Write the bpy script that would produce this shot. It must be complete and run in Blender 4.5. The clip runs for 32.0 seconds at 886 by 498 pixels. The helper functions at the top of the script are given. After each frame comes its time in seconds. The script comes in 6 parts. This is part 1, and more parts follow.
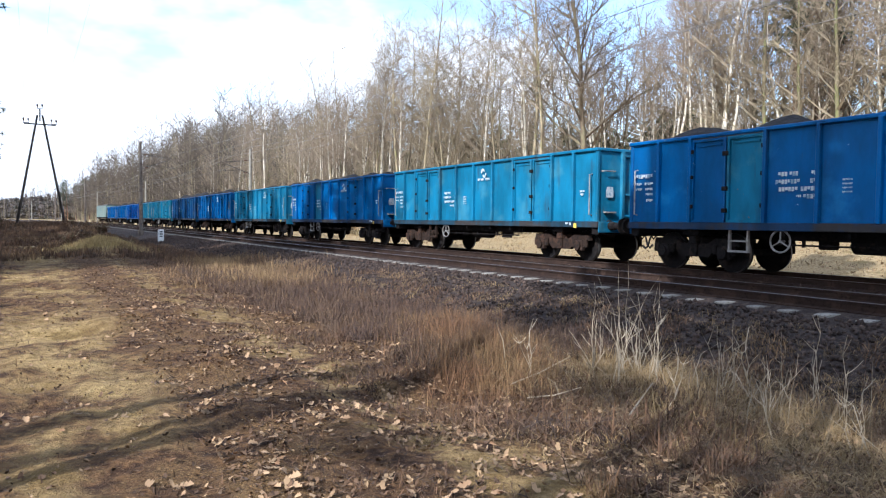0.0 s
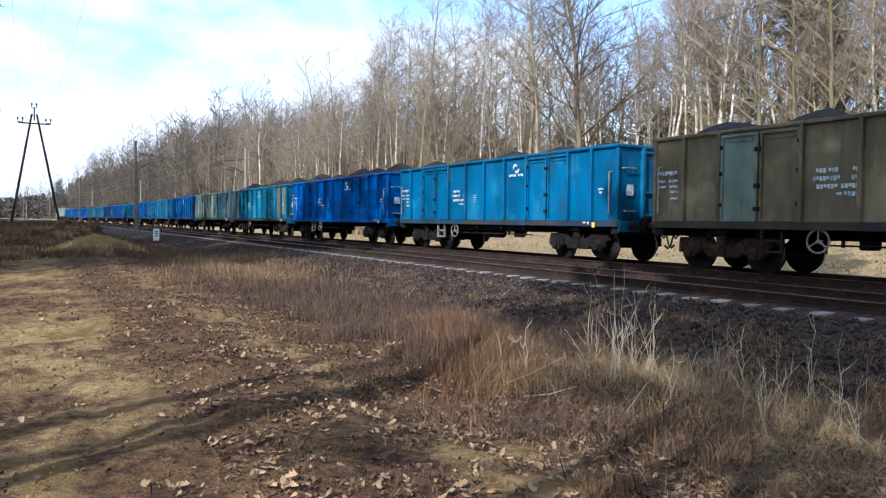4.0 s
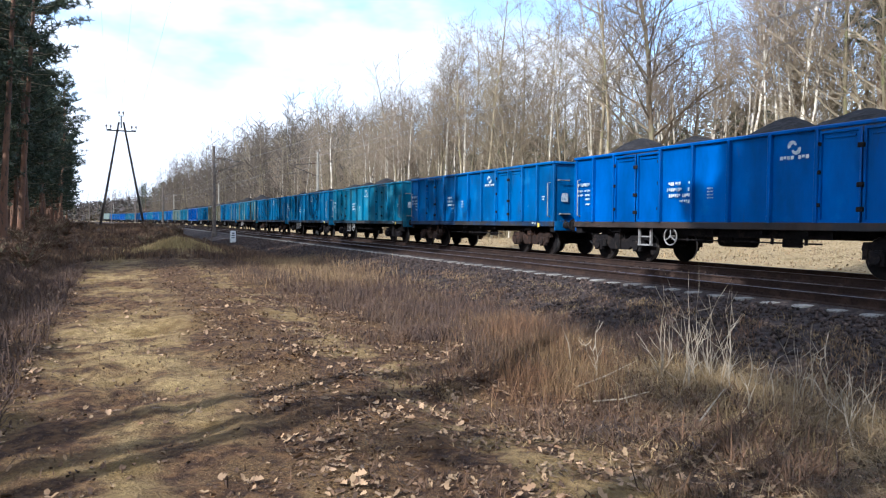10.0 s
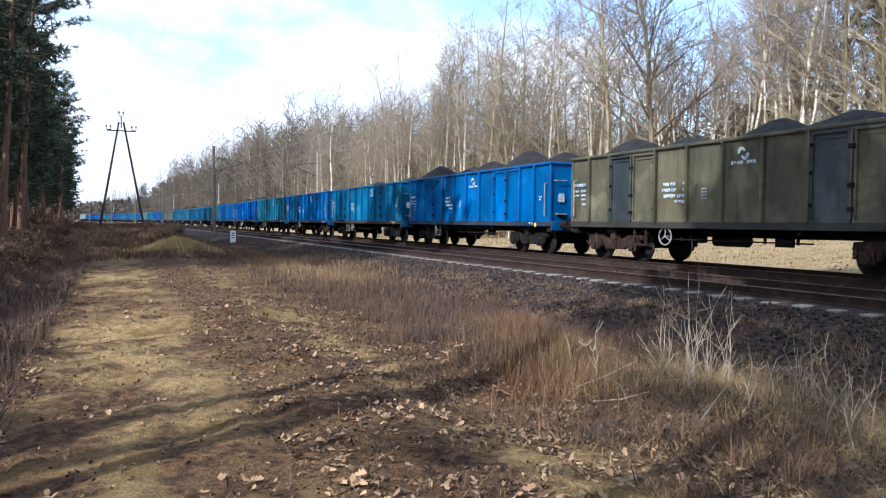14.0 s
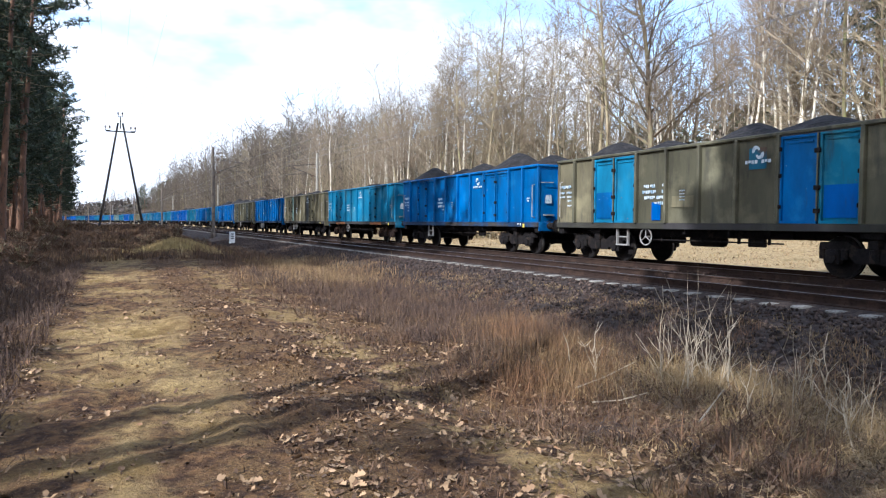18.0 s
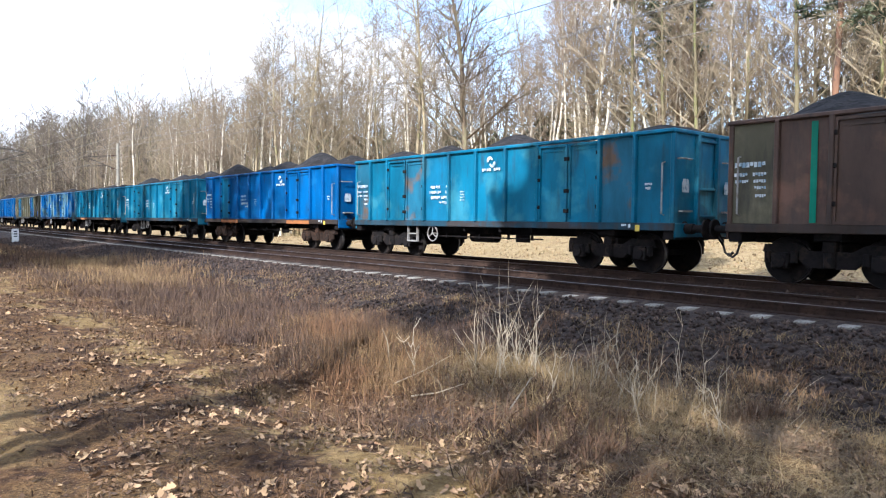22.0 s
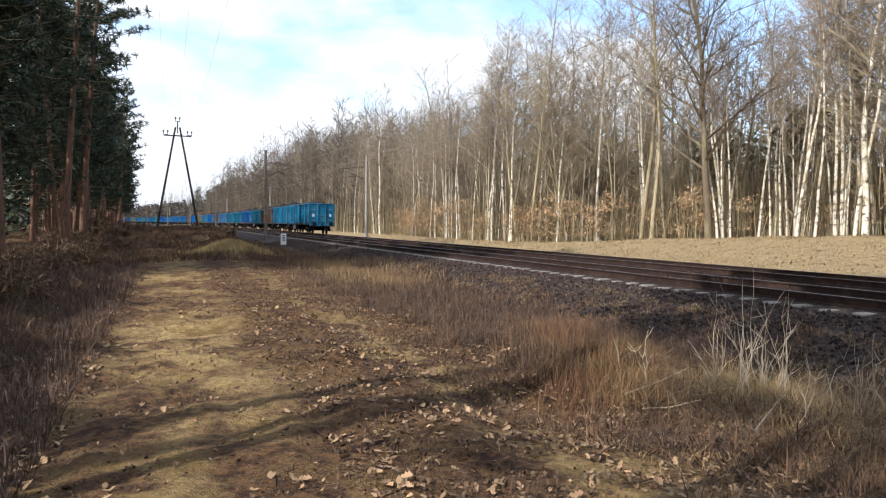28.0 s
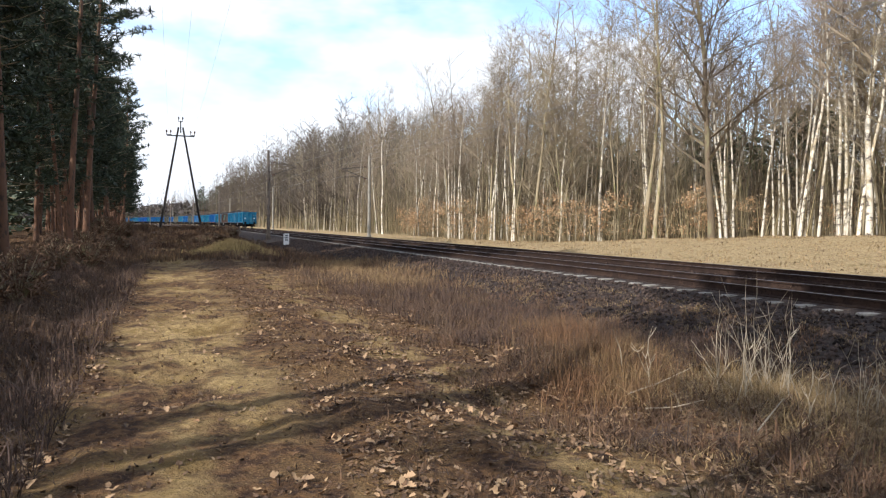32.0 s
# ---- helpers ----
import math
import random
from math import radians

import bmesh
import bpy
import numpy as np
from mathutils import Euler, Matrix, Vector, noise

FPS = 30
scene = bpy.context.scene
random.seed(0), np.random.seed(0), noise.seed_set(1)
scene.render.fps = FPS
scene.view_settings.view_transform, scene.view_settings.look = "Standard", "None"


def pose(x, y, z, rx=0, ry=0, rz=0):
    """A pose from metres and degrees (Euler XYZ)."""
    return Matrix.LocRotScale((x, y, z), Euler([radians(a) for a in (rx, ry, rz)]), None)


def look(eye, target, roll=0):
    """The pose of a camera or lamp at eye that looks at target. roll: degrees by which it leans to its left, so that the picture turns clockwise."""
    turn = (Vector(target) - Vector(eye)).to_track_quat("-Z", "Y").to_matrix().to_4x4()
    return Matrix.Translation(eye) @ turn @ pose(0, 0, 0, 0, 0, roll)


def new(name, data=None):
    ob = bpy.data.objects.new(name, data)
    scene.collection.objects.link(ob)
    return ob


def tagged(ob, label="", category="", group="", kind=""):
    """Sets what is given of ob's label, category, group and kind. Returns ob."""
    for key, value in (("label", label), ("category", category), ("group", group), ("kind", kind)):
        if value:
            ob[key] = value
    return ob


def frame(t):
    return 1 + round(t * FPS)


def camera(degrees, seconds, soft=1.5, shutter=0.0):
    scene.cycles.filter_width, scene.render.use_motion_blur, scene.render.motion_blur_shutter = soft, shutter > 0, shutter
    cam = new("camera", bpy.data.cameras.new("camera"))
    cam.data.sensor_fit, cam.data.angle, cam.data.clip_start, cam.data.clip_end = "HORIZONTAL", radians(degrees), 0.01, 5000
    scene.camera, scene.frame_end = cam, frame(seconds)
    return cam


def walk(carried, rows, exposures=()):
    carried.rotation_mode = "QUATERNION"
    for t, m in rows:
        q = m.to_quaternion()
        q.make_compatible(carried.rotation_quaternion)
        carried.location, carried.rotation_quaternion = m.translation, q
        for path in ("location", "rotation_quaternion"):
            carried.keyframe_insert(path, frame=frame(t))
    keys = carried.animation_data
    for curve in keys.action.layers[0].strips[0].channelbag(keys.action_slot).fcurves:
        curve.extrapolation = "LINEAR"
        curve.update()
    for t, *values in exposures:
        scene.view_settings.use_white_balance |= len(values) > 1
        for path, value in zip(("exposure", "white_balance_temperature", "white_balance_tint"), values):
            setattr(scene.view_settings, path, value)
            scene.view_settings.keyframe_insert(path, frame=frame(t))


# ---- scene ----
cam = camera(64.24, 32.0, soft=1.2)
EYE = (0.0, 0.0, 1.141)
PATH = [
    (0, 87.743, -0.572, 0.407),
    (0.5, 87.664, -0.509, 0.104),
    (1, 87.664, -0.507, 0.090),
    (1.5, 87.664, -0.507, 0.083),
    (2, 87.667, -0.519, 0.080),
    (2.5, 87.664, -0.507, 0.076),
    (3, 87.666, -0.512, 0.077),
    (3.5, 87.670, -0.510, 0.076),
    (5.5, 87.740, -0.528, 0.343),
    (6, 87.815, -0.440, 1.339),
    (6.5, 87.902, -0.462, 3.607),
    (7, 87.921, -0.457, 4.460),
    (7.5, 87.945, -0.447, 5.193),
    (8, 87.996, -0.438, 5.697),
    (8.5, 87.978, -0.432, 6.175),
    (9, 87.983, -0.431, 6.232),
    (9.5, 87.798, -0.386, 5.709),
    (10, 87.783, -0.402, 5.621),
    (10.5, 87.785, -0.405, 5.622),
    (11, 87.785, -0.412, 5.618),
    (11.5, 87.785, -0.412, 5.618),
    (12, 87.785, -0.412, 5.618),
    (12.5, 87.785, -0.412, 5.618),
    (13, 87.785, -0.412, 5.618),
    (13.5, 87.785, -0.412, 5.618),
    (14, 87.785, -0.412, 5.618),
    (14.5, 87.785, -0.412, 5.618),
    (16.5, 87.785, -0.417, 5.614),
    (17, 87.799, -0.393, 5.650),
    (17.5, 87.856, -0.392, 5.621),
    (18, 87.857, -0.415, 5.558),
    (18.5, 87.866, -0.402, 5.486),
    (19, 87.845, -0.359, 5.570),
    (19.5, 87.982, -0.457, 4.052),
    (20, 87.948, -0.546, 1.247),
    (20.5, 87.904, -0.550, -1.669),
    (21, 87.910, -0.642, -4.166),
    (21.5, 87.875, -0.657, -6.675),
    (22, 87.797, -0.667, -9.024),
    (22.5, 87.795, -0.642, -10.877),
    (23, 87.766, -0.605, -10.794),
    (23.5, 87.679, -0.621, -10.297),
    (24, 87.679, -0.625, -10.303),
    (24.5, 87.669, -0.633, -10.286),
    (25, 87.661, -0.635, -10.087),
    (25.5, 87.669, -0.520, -7.636),
    (26, 87.792, -0.427, -3.757),
    (26.5, 87.910, -0.395, 1.355),
    (28.5, 88.040, -0.647, 9.875),
    (29, 88.039, -0.538, 9.752),
    (29.5, 88.015, -0.652, 9.720),
    (30, 88.017, -0.601, 9.684),
    (30.5, 88.017, -0.601, 9.684),
    (31, 88.017, -0.601, 9.684),
    (31.5, 88.017, -0.601, 9.684),
    (32, 88.017, -0.601, 9.684),
]
# the clip's own exposure: a cloud passes between 5 and 9 s
EXPOSURE = [(0.0, 0.64, 5500, 11), (1.5, 0.61, 5500, 11), (3.0, 0.43, 5430, 11), (3.5, 0.39, 5430, 11), (5.5, 0.24, 5400, 11), (8.5, 0.24, 5400, 11), (10.0, 0.51, 5400, 11), (14.5, 0.51, 5450, 11),
            (19.0, 0.64, 5500, 11), (21.0, 0.59, 5500, 11), (22.5, 1.14, 5650, 11), (25.0, 1.19, 5650, 11), (26.0, 0.59, 5700, 11), (26.5, 0.36, 5800, 11), (28.5, 0.28, 6000, 11), (32.0, 0.28, 6000, 11)]
walk(cam, [(t, pose(*EYE, tilt, roll, yaw)) for t, tilt, roll, yaw in PATH], EXPOSURE)

# ---- light ----
SUN_AZ, SUN_EL = 142.0, 36.0          # degrees left of +y, degrees up
world = bpy.data.worlds.new("sky_world")
scene.world = world
world.use_nodes = True
wt = world.node_tree
wt.nodes.clear()


def wnode(kind, **kw):
    n = wt.nodes.new(kind)
    for k, val in kw.items():
        if k in n.inputs:
            n.inputs[k].default_value = val
    return n


sky = wnode("ShaderNodeTexSky")
sky.sky_type, sky.sun_disc = "NISHITA", False
sky.sun_elevation, sky.sun_rotation = radians(SUN_EL), radians(-SUN_AZ)
sky.air_density, sky.dust_density, sky.ozone_density = 1.0, 1.6, 1.0
geo = wnode("ShaderNodeTexCoord")
flat = wnode("ShaderNodeMapping")
flat.inputs["Scale"].default_value = (1.0, 1.0, 2.4)
puffs = wnode("ShaderNodeTexNoise", Scale=2.9, Detail=5.0, Roughness=0.52)
ramp = wnode("ShaderNodeMapRange")
ramp.inputs["From Min"].default_value, ramp.inputs["From Max"].default_value = 0.43, 0.55
cloud = wnode("ShaderNodeMix")
cloud.data_type = "RGBA"
cloud.inputs["B"].default_value = (14.0, 14.2, 14.4, 1)
lit = wnode("ShaderNodeBackground", Strength=0.069)
wout = wnode("ShaderNodeOutputWorld")
wt.links.new(geo.outputs["Generated"], flat.inputs["Vector"])
wt.links.new(flat.outputs[0], puffs.inputs["Vector"])
wt.links.new(puffs.outputs[0], ramp.inputs["Value"])
wt.links.new(ramp.outputs[0], cloud.inputs["Factor"])
bright = wnode("ShaderNodeVectorMath")
bright.operation = "SCALE"
bright.inputs["Scale"].default_value = 3.9
wt.links.new(sky.outputs[0], bright.inputs[0])
wt.links.new(bright.outputs[0], cloud.inputs["A"])
wt.links.new(cloud.outputs["Result"], lit.inputs["Color"])
wt.links.new(lit.outputs[0], wout.inputs["Surface"])

sun = new("sun", bpy.data.lights.new("sun", "SUN"))
sun.data.energy, sun.data.angle, sun.data.color = 5.0, radians(0.55), (1.0, 0.94, 0.85)
az, el = radians(SUN_AZ), radians(SUN_EL)
sun.matrix_world = look((0, 0, 60), (60 * math.sin(az) * math.cos(el), -60 * math.cos(az) * math.cos(el), 60 - 60 * math.sin(el)))

# ---- the plan: the railway's own coordinates ----
TH, DIST, BEND, RATE, ARC_END = 0.535, 15.086, 108.35, 0.000618, 620.0
NEAR_TRACK = -3.70                     # the near track's centre line, from the far one's


def line(s):
    """The far track's centre line at s metres: its place and heading (left of +y)."""
    n, r = (-math.sin(TH), math.cos(TH)), (math.cos(TH), math.sin(TH))
    x, y = DIST * r[0], DIST * r[1]
    if s <= BEND:
        return x + n[0] * s, y + n[1] * s, TH
    q = min(s, ARC_END) - BEND
    h = TH + RATE * q
    x += n[0] * BEND + (math.cos(h) - math.cos(TH)) / RATE
    y += n[1] * BEND + (math.sin(h) - math.sin(TH)) / RATE
    if s > ARC_END:
        x, y = x - math.sin(h) * (s - ARC_END), y + math.cos(h) * (s - ARC_END)
    return x, y, h


def at(s, o, z=0.0):
    """The world's place at s along the line and o to its right."""
    x, y, h = line(s)
    return Vector((x + o * math.cos(h), y + o * math.sin(h), z))


def smooth(a, b, x):
    x = np.clip((np.asarray(x, float) - a) / (b - a), 0, 1)
    return x * x * (3 - 2 * x)


def edge_right(s):
    """Where the wood begins on the right of the line."""
    return 9.5 + 12.5 * smooth(58, 20, s)


def bumps(s, o, scale, seed):
    """Cheap smooth relief: a few crossed waves."""
    rng = np.random.RandomState(seed)
    z = 0
    for _ in range(7):
        a, k, p = rng.uniform(0, 6.28), rng.uniform(0.6, 1.7) / scale, rng.uniform(0, 6.28)
        z = z + np.sin((s * math.cos(a) + o * math.sin(a)) * k * 6.28 + p)
    return z / 7


GROUND_O = [-3000, -60, -24, -20.5, -18, -16.9, -15.8, -14, -13, -11.5, -9.6, -8.3, -6.2, -5.25, -4.82, -4.58, 1.15, 1.9, 2.5, 4.0, 7.0, 3000]
GROUND_Z = [-0.2, -0.2, -0.25, -0.32, -0.36, -0.42, -0.47, -0.47, -0.44, -0.50, -0.60, -0.66, -0.32, -0.235, -0.212, -0.172, -0.185, -0.245, -0.30, -0.62, -0.45, -0.45]


def ground_z(s, o):
    s, o = np.asarray(s, float), np.asarray(o, float)
    z = np.interp(o, GROUND_O, GROUND_Z)
    e = edge_right(s)
    z = z + smooth(4, e, o) * (0.25 + 0.95 * smooth(52, 26, s)) * (o > 3)
    low = 1 - 0.92 * smooth(250, 360, s)
    z = z + smooth(e + 8, e + 85, o) * (11.0 + 5.0 * smooth(110, 260, s)) * low * (o > 3)
    z = z + 9.0 * low * smooth(130, 190, s) * smooth(e + 2, e + 34, o) * (o > 3)
    z = z + 5.0 * smooth(520, 850, s) * smooth(12, 60, np.abs(o + 2))
    soft = smooth(-7.6, -9.2, o) + smooth(3.5, 6, o)
    z = z + 0.10 * bumps(s, o, 7.0, 8) * smooth(8, 14, o)
    z = z + soft * (0.10 * bumps(s, o, 5.0, 3) + 0.07 * bumps(s, o, 1.7, 4) + 0.055 * bumps(s, o, 0.75, 5) + 0.02 * bumps(s, o, 0.5, 6))
    z = z + 0.50 * np.exp(-((s - 36.5) / 3.2) ** 2 - ((o + 12.2) / 1.3) ** 2)      # the grassy hump beside the way
    z = z + 0.85 * smooth(42, 62, s) * smooth(170, 110, s) * smooth(-8.8, -11.5, o) * smooth(-28, -20, o)
    z = z - 0.17 * np.exp(-((s - 5.6) / 0.9) ** 2 - ((o + 11.9) / 0.75) ** 2)      # a hollow full of leaves
    for ms, mo, mh, mw in ((6.9, -10.5, 0.12, 0.6), (4.9, -9.9, 0.16, 0.7), (4.1, -10.6, 0.10, 0.5), (8.8, -9.7, 0.10, 0.7), (11.5, -13.6, 0.10, 0.8), (8.0, -13.3, 0.09, 0.6)):
        z = z + mh * np.exp(-(((s - ms) ** 2 + (o - mo) ** 2) / mw ** 2))            # tussocks and clods
    z = z - 0.22 * np.exp(-((o + 16.75) / 0.33) ** 2) * smooth(3, 9, s)            # the rut's edge
    return z


def spot(s, o, dz=0.0):
    return at(s, o, float(ground_z(s, o)) + dz)


# ---- mesh tools ----
class Shape:
    """Collects plain geometry for one mesh."""

    def __init__(self):
        self.v, self.f, self.m = [], [], []

    def add(self, verts, faces, m=0):
        b = len(self.v)
        self.v += [tuple(p) for p in verts]
        self.f += [tuple(b + i for i in f) for f in faces]
        self.m += [m] * len(faces)
        return self

    def box(self, x0, x1, y0, y1, z0, z1, c=0.0, m=0):
        """A box, with its edges cut by c."""
        if c <= 0:
            v = [(x, y, z) for z in (z0, z1) for y in (y0, y1) for x in (x0, x1)]
            f = [(0, 2, 3, 1), (4, 5, 7, 6), (0, 1, 5, 4), (2, 6, 7, 3), (0, 4, 6, 2), (1, 3, 7, 5)]
            return self.add(v, f, m)
        bm = bmesh.new()
        bmesh.ops.create_cube(bm, size=1)
        bmesh.ops.scale(bm, vec=(x1 - x0, y1 - y0, z1 - z0), verts=bm.verts)
        bmesh.ops.translate(bm, vec=((x0 + x1) / 2, (y0 + y1) / 2, (z0 + z1) / 2), verts=bm.verts)
        bmesh.ops.bevel(bm, geom=list(bm.edges), offset=c, segments=1, affect="EDGES", profile=0.5)
        bm.verts.index_update()
        self.add([v.co.copy() for v in bm.verts], [[v.index for v in f.verts] for f in bm.faces], m)
        bm.free()
        return self

    def tube(self, pts, radii, k=6, caps=True, m=0):
        pts = [Vector(p) for p in pts]
        v, f = [], []
        for i, p in enumerate(pts):
            d = (pts[min(i + 1, len(pts) - 1)] - pts[max(i - 1, 0)]).normalized()
            a = d.cross((0, 0, 1) if abs(d.z) < 0.9 else (1, 0, 0)).normalized()
            b = d.cross(a)
            for j in range(k):
                w = 2 * math.pi * j / k
                v.append(p + (a * math.cos(w) + b * math.sin(w)) * radii[i])
        for i in range(len(pts) - 1):
            for j in range(k):
                f.append((i * k + j, (i + 1) * k + j, (i + 1) * k + (j + 1) % k, i * k + (j + 1) % k))
        if caps:
            f += [tuple(range(k)), tuple(reversed(range((len(pts) - 1) * k, len(pts) * k)))]
        return self.add(v, f, m)

    def disc(self, cx, cz, y0, y1, r, k=20, m=0):
        """A drum that lies along y."""
        return self.tube([(cx, y0, cz), (cx, y1, cz)], [r, r], k, True, m)

    def ring(self, c, r, thick, k=20, m=0):
        """A hoop in the x-z plane."""
        v, f = [], []
        for i in range(k):
            w = 2 * math.pi * i / k
            for j in range(5):
                u = 2 * math.pi * j / 5
                q = r + thick * math.cos(u)
                v.append((c[0] + q * math.cos(w), c[1] + thick * math.sin(u), c[2] + q * math.sin(w)))
        for i in range(k):
            for j in range(5):
                f.append((i * 5 + j, i * 5 + (j + 1) % 5, ((i + 1) % k) * 5 + (j + 1) % 5, ((i + 1) % k) * 5 + j))
        return self.add(v, f, m)

    def mesh(self, name, *mats, smooth_all=False):
        me = bpy.data.meshes.new(name)
        me.from_pydata(self.v, [], self.f)
        for mt in mats:
            me.materials.append(mt)
        if len(mats) > 1:
            me.polygons.foreach_set("material_index", self.m)
        if smooth_all:
            me.polygons.foreach_set("use_smooth", [True] * len(self.f))
        me.update()
        return me


def mesh_np(name, verts, faces, mat, smooth_all=False):
    """A mesh from arrays of corners and of faces with equally many corners."""
    me = bpy.data.meshes.new(name)
    verts, faces = np.asarray(verts, np.float32), np.asarray(faces, np.int32)
    m, k = faces.shape
    me.vertices.add(len(verts))
    me.vertices.foreach_set("co", verts.ravel())
    me.loops.add(m * k)
    me.loops.foreach_set("vertex_index", faces.ravel())
    me.polygons.add(m)
    me.polygons.foreach_set("loop_start", np.arange(m, dtype=np.int32) * k)
    me.polygons.foreach_set("loop_total", np.full(m, k, np.int32))
    if smooth_all:
        me.polygons.foreach_set("use_smooth", np.ones(m, bool))
    me.materials.append(mat)
    me.update()
    me.validate()
    return me


def part(name, me, parent, label="", mat=None):
    """A mesh as one object under a thing or a part."""
    ob = new(name, me)
    ob.parent = parent
    if label:
        ob["label"] = label
    if mat is not None:
        repaint(ob, mat)
    return ob


def repaint(ob, mat):
    ob.material_slots[0].link = "OBJECT"
    ob.material_slots[0].material = mat


def thing(name, label, category, group="", kind="", data=None):
    return tagged(new(name, data), label, category, group, kind)


# ---- materials ----
def material(name, base, rough=0.8, metal=0.0, second=None, scale=3.0, amount=0.5, third=None, scale3=14.0, amount3=0.35,
             bump=0.0, bump_scale=30.0, coords="Object", vary="", vary_by=0.25, stretch=(1, 1, 1), sheen=0.5):
    """Two noises of a second and a third colour over the base, fine relief, and a change from piece to piece."""
    mt = bpy.data.materials.new(name)
    mt.use_nodes = True
    nt = mt.node_tree
    bs = nt.nodes["Principled BSDF"]
    bs.inputs["Roughness"].default_value, bs.inputs["Metallic"].default_value = rough, metal
    bs.inputs["Specular IOR Level"].default_value = sheen
    tc = nt.nodes.new("ShaderNodeTexCoord")
    mp = nt.nodes.new("ShaderNodeMapping")
    mp.inputs["Scale"].default_value = stretch
    nt.links.new(tc.outputs[coords], mp.inputs["Vector"])
    colour = nt.nodes.new("ShaderNodeRGB")
    colour.outputs[0].default_value = (*base, 1)
    out = colour.outputs[0]
    for col, sc, amt, w in ((second, scale, amount, 0.0), (third, scale3, amount3, 5.0)):
        if col is None:
            continue
        nz = nt.nodes.new("ShaderNodeTexNoise")
        nz.inputs["Scale"].default_value, nz.inputs["Detail"].default_value, nz.inputs["Roughness"].default_value = sc, 5, 0.6
        nt.links.new(mp.outputs[0], nz.inputs["Vector"])
        mr = nt.nodes.new("ShaderNodeMapRange")
        mr.inputs["From Min"].default_value, mr.inputs["From Max"].default_value = 0.66 - 0.32 * amt, 0.76 - 0.32 * amt
        nt.links.new(nz.outputs[0], mr.inputs["Value"])
        mx = nt.nodes.new("ShaderNodeMix")
        mx.data_type = "RGBA"
        mx.inputs["B"].default_value = (*col, 1)
        nt.links.new(mr.outputs[0], mx.inputs["Factor"])
        nt.links.new(out, mx.inputs["A"])
        out = mx.outputs["Result"]
    if vary:
        src = nt.nodes.new("ShaderNodeObjectInfo" if vary == "object" else "ShaderNodeNewGeometry")
        rnd = src.outputs["Random" if vary == "object" else "Random Per Island"]
        mr = nt.nodes.new("ShaderNodeMapRange")
        mr.inputs["To Min"].default_value, mr.inputs["To Max"].default_value = 1 - vary_by, 1 + vary_by
        nt.links.new(rnd, mr.inputs["Value"])
        hs = nt.nodes.new("ShaderNodeHueSaturation")
        nt.links.new(mr.outputs[0], hs.inputs["Value"])
        nt.links.new(out, hs.inputs["Color"])
        out = hs.outputs[0]
    nt.links.new(out, bs.inputs["Base Color"])
    if bump:
        nz = nt.nodes.new("ShaderNodeTexNoise")
        nz.inputs["Scale"].default_value, nz.inputs["Detail"].default_value = bump_scale, 6
        nt.links.new(mp.outputs[0], nz.inputs["Vector"])
        bp = nt.nodes.new("ShaderNodeBump")
        bp.inputs["Strength"].default_value, bp.inputs["Distance"].default_value = bump, 0.02
        nt.links.new(nz.outputs[0], bp.inputs["Height"])
        nt.links.new(bp.outputs[0], bs.inputs["Normal"])
    return mt


